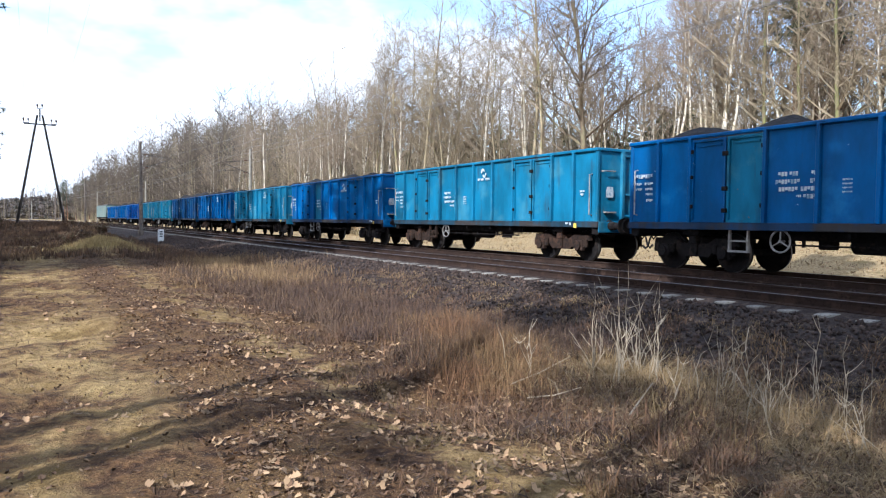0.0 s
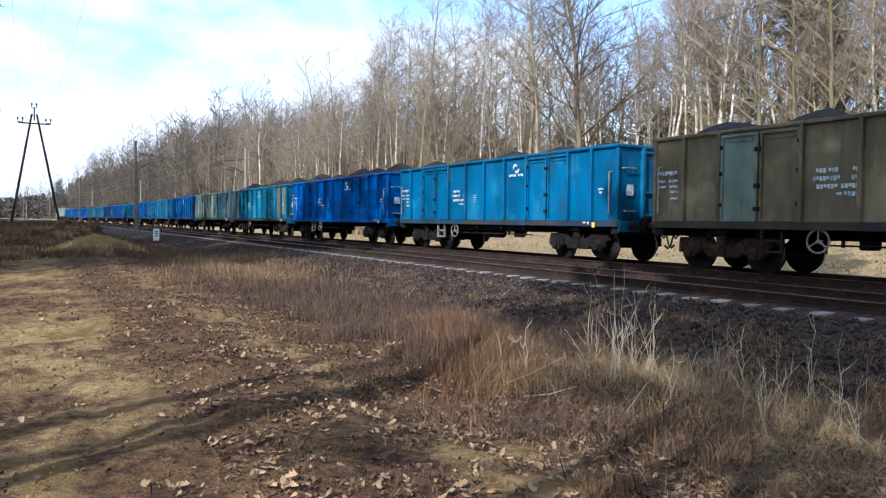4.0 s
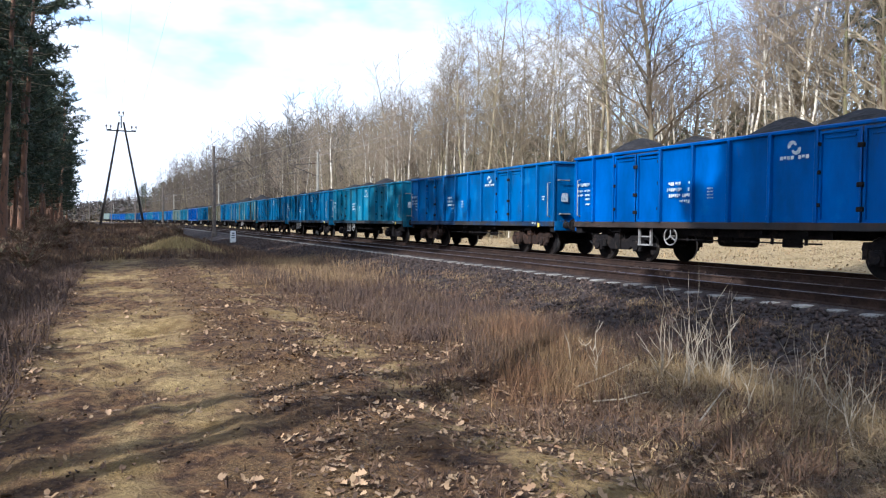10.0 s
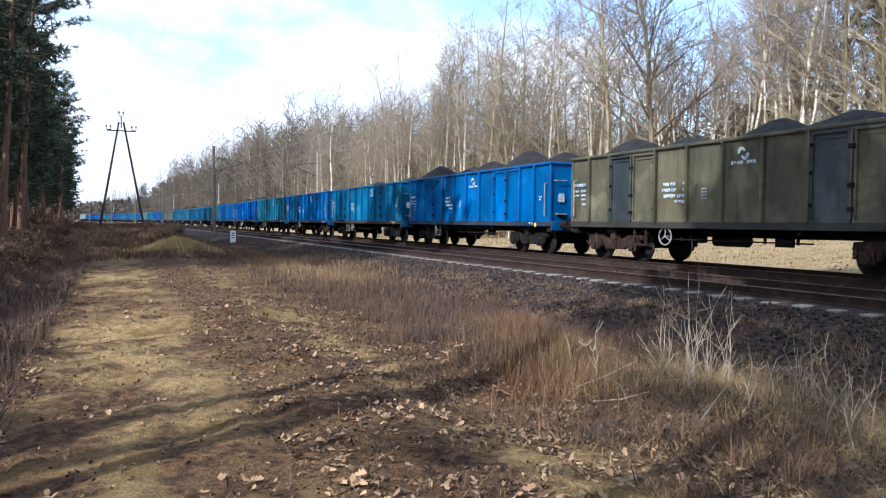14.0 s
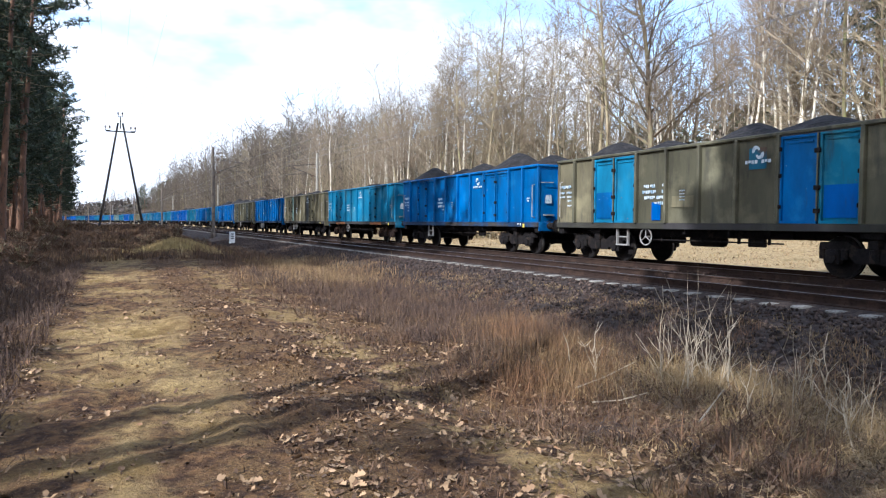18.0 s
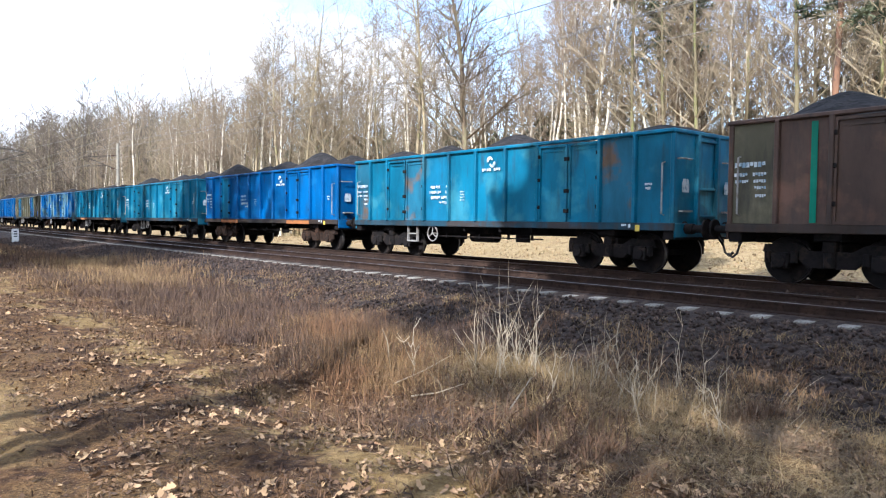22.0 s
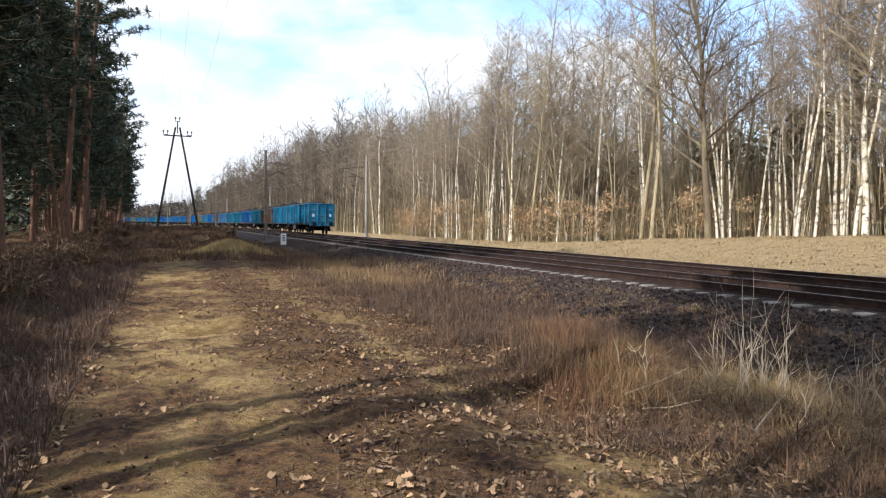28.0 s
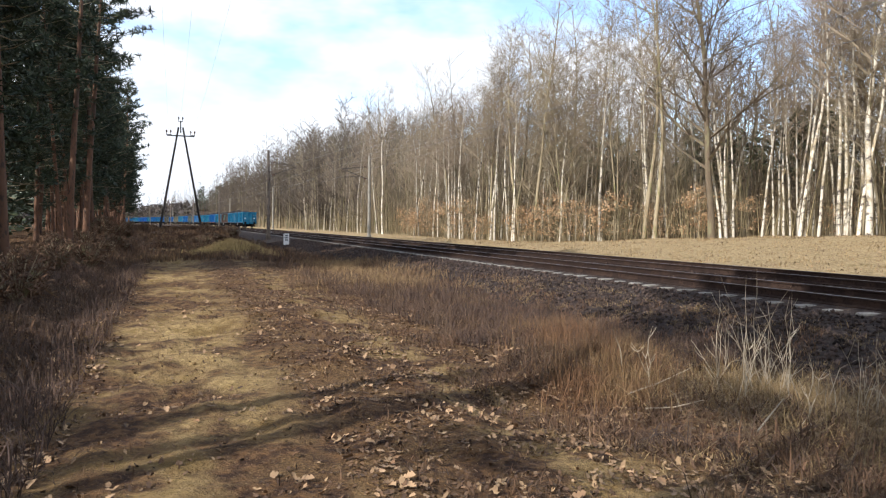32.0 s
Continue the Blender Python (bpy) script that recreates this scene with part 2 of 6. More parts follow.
def paint(name, base, worn, amount, dirt=(0.03, 0.028, 0.026), dirty=0.35, rough=0.5, chips=None):
    """Old wagon paint: faded clouds, streaks of dirt that run down, rust."""
    mt = material(name, base, rough, 0.0, worn, 0.9, amount, dirt, 1.6, dirty, bump=0.12, bump_scale=9, vary="object", vary_by=0.14, sheen=0.2)
    nt = mt.node_tree
    for n in nt.nodes:
        if n.type == "TEX_NOISE" and abs(n.inputs["Scale"].default_value - 1.6) < 1e-4:
            sm = nt.nodes.new("ShaderNodeMapping")
            sm.inputs["Scale"].default_value = (2.6, 2.6, 0.5)
            nt.links.new(nt.nodes["Texture Coordinate"].outputs["Object"], sm.inputs["Vector"])
            nt.links.new(sm.outputs[0], n.inputs["Vector"])
            n.inputs["Detail"].default_value = 8
            soft = n.outputs[0].links[0].to_node
            soft.inputs["From Max"].default_value += 0.14
            soft.inputs["To Max"].default_value = 0.8
    bs = nt.nodes["Principled BSDF"]
    fade, stretch = nt.nodes.new("ShaderNodeTexNoise"), nt.nodes.new("ShaderNodeMapping")
    stretch.inputs["Scale"].default_value = (1.5, 1.5, 0.6)
    fade.inputs["Scale"].default_value, fade.inputs["Detail"].default_value, fade.inputs["Roughness"].default_value = 0.8, 7, 0.62
    nt.links.new(nt.nodes["Texture Coordinate"].outputs["Object"], stretch.inputs["Vector"])
    nt.links.new(stretch.outputs[0], fade.inputs["Vector"])
    level, tone = nt.nodes.new("ShaderNodeMapRange"), nt.nodes.new("ShaderNodeHueSaturation")
    for k, q in zip(("From Min", "From Max", "To Min", "To Max"), (0.3, 0.7, 0.62, 1.32)):
        level.inputs[k].default_value = q
    nt.links.new(fade.outputs[0], level.inputs["Value"])
    nt.links.new(level.outputs[0], tone.inputs["Value"])
    nt.links.new(bs.inputs["Base Color"].links[0].from_socket, tone.inputs["Color"])
    nt.links.new(tone.outputs[0], bs.inputs["Base Color"])
    if chips is not None:
        nz = nt.nodes.new("ShaderNodeTexNoise")
        nz.inputs["Scale"].default_value, nz.inputs["Detail"].default_value, nz.inputs["Roughness"].default_value = 5.5, 4, 0.7
        nt.links.new(nt.nodes["Texture Coordinate"].outputs["Object"], nz.inputs["Vector"])
        mr = nt.nodes.new("ShaderNodeMapRange")
        mr.inputs["From Min"].default_value, mr.inputs["From Max"].default_value = 0.70, 0.725
        nt.links.new(nz.outputs[0], mr.inputs["Value"])
        mx = nt.nodes.new("ShaderNodeMix")
        mx.data_type = "RGBA"
        mx.inputs["B"].default_value = (*chips, 1)
        nt.links.new(mr.outputs[0], mx.inputs["Factor"])
        nt.links.new(bs.inputs["Base Color"].links[0].from_socket, mx.inputs["A"])
        nt.links.new(mx.outputs["Result"], bs.inputs["Base Color"])
    return mt


BLUE, TEAL, SKY, COBALT, NAVY = (0.004, 0.080, 0.24), (0.008, 0.110, 0.19), (0.012, 0.126, 0.228), (0.003, 0.072, 0.28), (0.006, 0.045, 0.13)
PAINTS = {
    "blue": paint("paint_blue", BLUE, (0.012, 0.115, 0.29), 0.30, dirty=0.2, chips=(0.30, 0.40, 0.50)),
    "cobalt": paint("paint_cobalt", COBALT, (0.006, 0.09, 0.30), 0.2, dirty=0.08, rough=0.4),
    "marine": paint("paint_marine", (0.005, 0.092, 0.20), (0.015, 0.125, 0.23), 0.4, dirty=0.35),
    "teal": paint("paint_teal", TEAL, (0.03, 0.15, 0.21), 0.45, dirty=0.35, chips=(0.09, 0.06, 0.045)),
    "sky": paint("paint_sky", SKY, (0.035, 0.155, 0.235), 0.4, dirty=0.35, chips=(0.20, 0.085, 0.055)),
    "navy": paint("paint_navy", NAVY, (0.01, 0.07, 0.15), 0.4, dirty=0.4),
    "mint": paint("paint_mint", (0.12, 0.17, 0.15), (0.18, 0.20, 0.15), 0.5, dirty=0.4),
    "khaki": paint("paint_khaki", (0.12, 0.105, 0.065), (0.17, 0.15, 0.09), 0.5, dirty=0.45),
    "olive": paint("paint_olive", (0.075, 0.07, 0.045), (0.12, 0.11, 0.07), 0.5, dirty=0.5),
    "brown": paint("paint_brown", (0.072, 0.046, 0.035), (0.12, 0.068, 0.048), 0.5, dirty=0.5, chips=(0.17, 0.075, 0.05)),
    "green": paint("paint_green", (0.004, 0.14, 0.09), (0.01, 0.17, 0.11), 0.4, dirty=0.2),
    "lime": paint("paint_lime", (0.03, 0.17, 0.035), (0.05, 0.19, 0.05), 0.4, dirty=0.3),
    "slate": paint("paint_slate", (0.035, 0.045, 0.05), (0.06, 0.068, 0.068), 0.5, dirty=0.5),
    "patchy": paint("paint_patchy", (0.006, 0.095, 0.27), (0.11, 0.20, 0.24), 0.62, dirty=0.3),
    "rustblue": paint("paint_rustblue", (0.018, 0.105, 0.17), (0.12, 0.08, 0.055), 0.5, dirty=0.45),
}
GRIME = {k: paint("grimy_" + k, tuple(0.28 * c + 0.012 for c in b), (0.035, 0.032, 0.032), 0.55, dirty=0.6, rough=0.8) for k, b in (("blue", BLUE), ("cobalt", COBALT), ("marine", (0.005, 0.092, 0.20)), ("teal", TEAL), ("sky", SKY), ("navy", NAVY), ("mint", (0.12, 0.17, 0.15)), ("khaki", (0.12, 0.105, 0.065)), ("olive", (0.075, 0.07, 0.045)), ("brown", (0.115, 0.068, 0.044)), ("patchy", (0.006, 0.095, 0.27)), ("rustblue", (0.05, 0.06, 0.06)))}
M_WHITE = material("white_marking", (0.44, 0.49, 0.52), 0.6, second=(0.16, 0.26, 0.34), scale=6, amount=0.5)
M_RUST = material("rusty_steel", (0.030, 0.019, 0.014), 0.92, 0.0, (0.062, 0.034, 0.022), 4, 0.45, (0.014, 0.011, 0.010), 12, 0.5, bump=0.3, sheen=0.12)
M_ORANGE = material("orange_rust", (0.30, 0.11, 0.03), 0.9, 0.0, (0.16, 0.07, 0.03), 5, 0.5, bump=0.3)
M_GEAR = material("dark_running_gear", (0.012, 0.010, 0.010), 0.92, 0.0, (0.026, 0.019, 0.015), 3, 0.4, (0.007, 0.007, 0.007), 11, 0.5, bump=0.3, sheen=0.12)
M_TREAD = material("polished_wheel_tread", (0.16, 0.15, 0.14), 0.45, 0.8, (0.2, 0.18, 0.16), 6, 0.4)
M_STEP = material("pale_painted_steel", (0.23, 0.22, 0.205), 0.6, 0.0, (0.14, 0.12, 0.10), 5, 0.5)
M_YELLOW = material("yellow_painted_steel", (0.55, 0.42, 0.06), 0.6, 0.0, (0.3, 0.2, 0.06), 8, 0.4)
M_COAL = material("coal", (0.016, 0.0145, 0.0145), 0.85, 0.0, (0.034, 0.030, 0.029), 4, 0.5, (0.010, 0.009, 0.009), 22, 0.5, bump=1.0, bump_scale=14, sheen=0.2)
M_RUBBER = material("black_rubber", (0.02, 0.02, 0.02), 0.7, second=(0.04, 0.037, 0.034), scale=8)
M_RAIL = material("rusty_rail", (0.031, 0.020, 0.016), 0.95, 0.0, (0.048, 0.030, 0.022), 2.5, 0.5, (0.022, 0.014, 0.011), 15, 0.4, bump=0.2, sheen=0.1)
M_RAILTOP = material("polished_rail_head", (0.20, 0.17, 0.15), 0.42, 0.9, (0.10, 0.065, 0.045), 1.2, 0.5)
M_SLEEPER = material("grey_concrete", (0.24, 0.22, 0.185), 0.9, 0.0, (0.13, 0.108, 0.084), 6, 0.55, (0.09, 0.072, 0.056), 22, 0.4, bump=0.35, vary="object", vary_by=0.15)
M_BALLAST = material("ballast_stone", (0.052, 0.036, 0.029), 0.95, 0.0, (0.090, 0.064, 0.049), 5, 0.5, (0.032, 0.024, 0.021), 18, 0.4, bump=0.5, vary="island", vary_by=0.65, sheen=0.15)
M_CONCRETE = material("pale_concrete", (0.29, 0.265, 0.215), 0.9, 0.0, (0.20, 0.18, 0.145), 2.5, 0.5, (0.2, 0.18, 0.15), 16, 0.35, bump=0.25)
M_DARKWOOD = material("tarred_wood", (0.035, 0.028, 0.022), 0.9, 0.0, (0.07, 0.055, 0.04), 4, 0.5, bump=0.4, stretch=(1, 1, 0.1))
M_DARKSTEEL = material("dark_grey_steel", (0.05, 0.05, 0.05), 0.7, 0.4, (0.09, 0.075, 0.06), 5, 0.5)
M_WIRE = material("wire", (0.20, 0.185, 0.165), 0.7, 0.2, (0.28, 0.25, 0.21), 1.0, 0.5)
M_CERAMIC = material("insulator_glaze", (0.10, 0.06, 0.04), 0.25, second=(0.15, 0.09, 0.06), scale=5)
M_BIRCH = material("birch_bark", (0.60, 0.54, 0.43), 0.85, 0.0, (0.34, 0.28, 0.18), 0.9, 0.55, (0.07, 0.055, 0.045), 2.2, 0.45, bump=0.25, vary="object", vary_by=0.3, stretch=(1, 1, 1.3))
M_BARK = material("grey_brown_bark", (0.29, 0.235, 0.145), 0.95, 0.0, (0.12, 0.09, 0.055), 1.5, 0.5, (0.20, 0.185, 0.085), 3, 0.4, bump=0.6, bump_scale=12, vary="object", vary_by=0.35, stretch=(1, 1, 0.3))
M_MOSS = material("mossy_bark", (0.165, 0.135, 0.075), 0.95, 0.0, (0.085, 0.065, 0.042), 1.2, 0.5, (0.15, 0.15, 0.055), 2.5, 0.45, bump=0.6, bump_scale=12, stretch=(1, 1, 0.25))
M_TWIG = material("bare_twigs", (0.25, 0.20, 0.13), 0.95, 0.0, (0.30, 0.24, 0.145), 0.5, 0.5, vary="object", vary_by=0.3)
M_BTWIG = material("birch_twigs", (0.22, 0.17, 0.12), 0.95, 0.0, (0.29, 0.23, 0.155), 0.6, 0.45, vary="object", vary_by=0.3)
M_PINEBARK = material("pine_bark", (0.17, 0.088, 0.050), 0.95, 0.0, (0.095, 0.056, 0.038), 0.8, 0.5, (0.07, 0.045, 0.032), 7, 0.4, bump=0.6, bump_scale=10, vary="object", vary_by=0.25, stretch=(1, 1, 0.35))
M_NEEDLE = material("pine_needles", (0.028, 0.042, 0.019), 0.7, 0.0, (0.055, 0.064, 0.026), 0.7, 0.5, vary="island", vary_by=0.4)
# lighter copy of the needles: sunlight across the line is put into the colour
M_SUNNEEDLE = material("sunlit_pine_needles", (0.062, 0.068, 0.030), 0.8, 0.0, (0.10, 0.095, 0.042), 0.3, 0.5, vary="island", vary_by=0.4)
M_DRYLEAF = material("dry_oak_leaves", (0.40, 0.235, 0.115), 0.85, 0.0, (0.54, 0.38, 0.22), 1.0, 0.5, vary="island", vary_by=0.35)
M_STRAW = material("pale_dry_grass", (0.27, 0.182, 0.080), 0.85, 0.0, (0.125, 0.082, 0.042), 0.9, 0.5, vary="island", vary_by=0.4)
M_STRAWPALE = material("bleached_dry_grass", (0.40, 0.29, 0.12), 0.85, 0.0, (0.24, 0.15, 0.06), 0.9, 0.45, vary="island", vary_by=0.35)
M_GOLD = material("golden_dry_grass", (0.24, 0.155, 0.072), 0.9, 0.0, (0.145, 0.086, 0.043), 0.5, 0.5, vary="island", vary_by=0.4)
M_BROWNGRASS = material("dark_brown_grass", (0.078, 0.047, 0.032), 0.9, 0.0, (0.13, 0.082, 0.049), 0.8, 0.45, vary="island", vary_by=0.5)
M_REDGRASS = material("red_brown_grass", (0.155, 0.080, 0.036), 0.9, 0.0, (0.20, 0.12, 0.052), 1.2, 0.5, vary="island", vary_by=0.4)
M_RUSSET = material("russet_dry_grass", (0.115, 0.063, 0.033), 0.9, 0.0, (0.20, 0.122, 0.058), 0.35, 0.5, (0.05, 0.030, 0.019), 2.0, 0.45, vary="island", vary_by=0.45)
M_STALK = material("bleached_stalk", (0.38, 0.31, 0.215), 0.8, 0.0, (0.20, 0.14, 0.075), 3.0, 0.5, vary="object", vary_by=0.2)
M_CRUMB = material("dark_leaf_crumbs", (0.085, 0.048, 0.026), 0.95, 0.0, (0.14, 0.08, 0.04), 1.5, 0.5, vary="island", vary_by=0.6)
M_HILLTWIG = material("hill_bare_twigs", (0.125, 0.098, 0.072), 0.95, 0.0, (0.085, 0.068, 0.05), 0.05, 0.5, vary="island", vary_by=0.35)
M_FARTWIG = material("far_bare_twigs", (0.225, 0.172, 0.112), 0.95, 0.0, (0.155, 0.122, 0.08), 0.05, 0.5, vary="island", vary_by=0.35)
M_FARWOOD = material("distant_wood", (0.075, 0.058, 0.05), 0.95, 0.0, (0.05, 0.05, 0.035), 0.03, 0.5, vary="island", vary_by=0.4)
M_STEM = material("olive_undergrowth_stems", (0.27, 0.215, 0.115), 0.95, 0.0, (0.12, 0.09, 0.05), 0.5, 0.5, vary="island", vary_by=0.5)
M_BRUSH = material("dark_brushwood", (0.175, 0.13, 0.078), 0.95, 0.0, (0.22, 0.17, 0.09), 0.3, 0.5, vary="island", vary_by=0.5)
M_MAST = material("weathered_mast_steel", (0.19, 0.155, 0.125), 0.85, 0.1, (0.12, 0.095, 0.075), 3, 0.5, sheen=0.2)
M_OAKLEAF = material("pale_oak_leaves", (0.30, 0.19, 0.10), 0.8, 0.0, (0.20, 0.105, 0.048), 3.0, 0.45, vary="island", vary_by=0.45)
M_LITTER = material("fallen_leaves", (0.27, 0.175, 0.09), 0.85, 0.0, (0.12, 0.068, 0.034), 2.5, 0.5, vary="island", vary_by=0.45)


def ground_material():
    """Soil and litter, the worn sandy way, the dark ballast and the straw-coloured meadow, by the distance from the line."""
    mt = bpy.data.materials.new("ground_cover")
    mt.use_nodes = True
    nt = mt.node_tree
    bs = nt.nodes["Principled BSDF"]
    bs.inputs["Roughness"].default_value, bs.inputs["Specular IOR Level"].default_value = 0.95, 0.2
    tc = nt.nodes.new("ShaderNodeTexCoord")
    uv = nt.nodes.new("ShaderNodeUVMap")
    sp = nt.nodes.new("ShaderNodeSeparateXYZ")
    nt.links.new(uv.outputs[0], sp.inputs[0])

    def noise_node(sc, detail=6, rough=0.62):
        n = nt.nodes.new("ShaderNodeTexNoise")
        n.inputs["Scale"].default_value, n.inputs["Detail"].default_value, n.inputs["Roughness"].default_value = sc, detail, rough
        nt.links.new(tc.outputs["Object"], n.inputs["Vector"])
        return n.outputs[0]

    def calc(op, a, b):
        n = nt.nodes.new("ShaderNodeMath")
        n.operation = op
        for i, q in enumerate((a, b)):
            if isinstance(q, (int, float)):
                n.inputs[i].default_value = q
            else:
                nt.links.new(q, n.inputs[i])
        return n.outputs[0]

    def span(x, a, b, c=0.0, d=1.0):
        n = nt.nodes.new("ShaderNodeMapRange")
        n.interpolation_type = "SMOOTHSTEP"
        for k, q in zip(("From Min", "From Max", "To Min", "To Max"), (a, b, c, d)):
            n.inputs[k].default_value = q
        nt.links.new(x, n.inputs["Value"])
        return n.outputs[0]

    def mix(fac, a, b):
        n = nt.nodes.new("ShaderNodeMix")
        n.data_type = "RGBA"
        nt.links.new(fac, n.inputs["Factor"])
        for k, q in (("A", a), ("B", b)):
            if isinstance(q, tuple):
                n.inputs[k].default_value = (*q, 1)
            else:
                nt.links.new(q, n.inputs[k])
        return n.outputs["Result"]

    big, mid, fine, grit = noise_node(0.35), noise_node(1.6), noise_node(9.0), noise_node(45.0)
    o = calc("ADD", sp.outputs["Y"], calc("MULTIPLY", calc("SUBTRACT", mid, 0.5), 2.0))
    litter = mix(span(fine, 0.38, 0.66), (0.046, 0.023, 0.012), (0.160, 0.086, 0.036))
    litter = mix(span(mid, 0.45, 0.65), litter, mix(span(grit, 0.4, 0.65), (0.080, 0.042, 0.018), (0.235, 0.142, 0.058)))
    sand = mix(span(fine, 0.35, 0.7), (0.28, 0.185, 0.075), (0.47, 0.33, 0.14))
    sand = mix(span(grit, 0.5, 0.72), sand, (0.17, 0.11, 0.047))
    sand = mix(span(mid, 0.52, 0.66), sand, (0.18, 0.115, 0.038))
    way = calc("MULTIPLY", span(o, -16.15, -15.45), span(o, -13.6, -14.4))
    way = calc("MULTIPLY", way, span(calc("ADD", calc("MULTIPLY", big, 0.7), calc("MULTIPLY", mid, 0.5)), 0.53, 0.70))
    side = calc("MULTIPLY", span(o, -12.9, -12.5), span(o, -11.7, -12.1))
    side = calc("MULTIPLY", side, span(mid, 0.42, 0.58, 0.0, 0.7))
    col = mix(calc("MAXIMUM", way, side), litter, sand)
    flecks = noise_node(110.0, 3, 0.7)
    col = mix(span(flecks, 0.60, 0.68), col, (0.04, 0.024, 0.014))
    col = mix(span(noise_node(70.0, 2, 0.5), 0.66, 0.72), col, (0.33, 0.23, 0.12))
    stone = mix(span(fine, 0.4, 0.65), (0.029, 0.020, 0.016), (0.072, 0.051, 0.039))
    rock = calc("MULTIPLY", span(o, -8.9, -8.1), span(o, 5.4, 4.5))
    col = mix(rock, col, stone)
    straw = mix(span(fine, 0.38, 0.65), (0.25, 0.178, 0.09), (0.40, 0.305, 0.165))
    straw = mix(span(mid, 0.54, 0.70), straw, (0.20, 0.15, 0.065))
    col = mix(span(o, 4.5, 5.5), col, straw)
    wood = mix(span(fine, 0.4, 0.65), (0.07, 0.042, 0.024), (0.16, 0.10, 0.052))
    col = mix(span(o, 24.5, 27.0), col, wood)
    nt.links.new(col, bs.inputs["Base Color"])
    bp = nt.nodes.new("ShaderNodeBump")
    bp.inputs["Strength"].default_value, bp.inputs["Distance"].default_value = 1.0, 0.07
    nt.links.new(calc("ADD", calc("ADD", fine, calc("MULTIPLY", noise_node(4.0), 1.2)), calc("MULTIPLY", grit, 0.45)), bp.inputs["Height"])
    nt.links.new(bp.outputs[0], bs.inputs["Normal"])
    return mt


M_GROUND = ground_material()

# ---- the ground: one sheet to the horizon ----
def steps(*runs):
    """Runs of (start, end, step), the last value once."""
    out = []
    for a, b, d in runs:
        out += list(np.arange(a, b - 1e-6, d))
    return np.array(out + [runs[-1][1]])


gs = steps((-2500, -500, 250), (-500, -60, 40), (-60, -12, 4), (-12, 1, 1), (1, 26, 0.22), (26, 60, 0.7), (60, 150, 3), (150, 620, 15), (620, 3000, 170))
go = steps((-2500, -400, 300), (-400, -60, 20), (-60, -24, 3), (-24, -4.5, 0.2), (-4.5, 4, 0.5), (4, 30, 0.8), (30, 150, 8), (150, 3000, 190))
SS, OO = np.meshgrid(gs, go, indexing="ij")
ZZ = ground_z(SS, OO)
base = np.array([line(s) for s in gs])
gx = base[:, 0][:, None] + OO * np.cos(base[:, 2])[:, None]
gy = base[:, 1][:, None] + OO * np.sin(base[:, 2])[:, None]
ni, nj = SS.shape
idx = np.arange(ni * nj).reshape(ni, nj)
quads = np.stack([idx[:-1, :-1], idx[:-1, 1:], idx[1:, 1:], idx[1:, :-1]], -1).reshape(-1, 4)
gme = mesh_np("ground", np.stack([gx, gy, ZZ], -1).reshape(-1, 3), quads, M_GROUND, True)
uvs = gme.uv_layers.new(name="line")
loop_v = np.empty(len(gme.loops), np.int32)
gme.loops.foreach_get("vertex_index", loop_v)
uvs.data.foreach_set("uv", np.stack([SS.ravel()[loop_v], OO.ravel()[loop_v]], -1).astype(np.float32).ravel())
ground = thing("ground", "brown leaf-littered soil with a worn sandy track and straw-coloured verge", "ground", kind="structure", data=gme)

# ---- the two tracks ----
RAIL_PROFILE = [(-0.07, -0.172), (0.07, -0.172), (0.07, -0.155), (0.012, -0.135), (0.012, -0.045), (0.036, -0.035), (0.036, -0.004), (0.026, 0.0), (-0.026, 0.0), (-0.036, -0.004), (-0.036, -0.035), (-0.012, -0.045), (-0.012, -0.135), (-0.07, -0.155)]


def rail_mesh(o):
    ss = steps((-420, 100, 20), (100, 620, 10), (620, 1000, 60))
    k = len(RAIL_PROFILE)
    sh = Shape()
    v = [at(s, o + a, z) for s in ss for a, z in RAIL_PROFILE]
    f, m = [], []
    for i in range(len(ss) - 1):
        for j in range(k):
            f.append((i * k + j, i * k + (j + 1) % k, (i + 1) * k + (j + 1) % k, (i + 1) * k + j))
            m.append(1 if j in (6, 7, 8) else 0)
    sh.v, sh.f, sh.m = v, f, m
    return sh.mesh("rail", M_RAIL, M_RAILTOP)


def sleeper_shape(sh, place=None):
    """A concrete sleeper, waisted in the middle, with its two rail seats."""
    ys, hs, ws = [-1.3, -1.22, -0.45, 0.0, 0.45, 1.22, 1.3], [0.0, 0.012, 0.0, -0.03, 0.0, 0.012, 0.0], [0.095, 0.11, 0.11, 0.10, 0.11, 0.11, 0.095]
    v, f = [], []
    for y, h, w in zip(ys, hs, ws):
        v += [Vector((-w - 0.015, y, -0.36)), Vector((w + 0.015, y, -0.36)), Vector((w, y, -0.20 + h)), Vector((-w, y, -0.20 + h))]
    for i in range(6):
        for j in range(4):
            f.append((i * 4 + j, i * 4 + (j + 1) % 4, i * 4 + 4 + (j + 1) % 4, i * 4 + 4 + j))
    f += [(3, 2, 1, 0), (24, 25, 26, 27)]
    if place is not None:
        v = [place @ p for p in v]
    return sh.add(v, f)


def track_pose(s, o, z=0.0):
    p = at(s, o, z)
    return Matrix.Translation(p) @ Matrix.Rotation(line(s)[2] + math.pi / 2, 4, "Z")


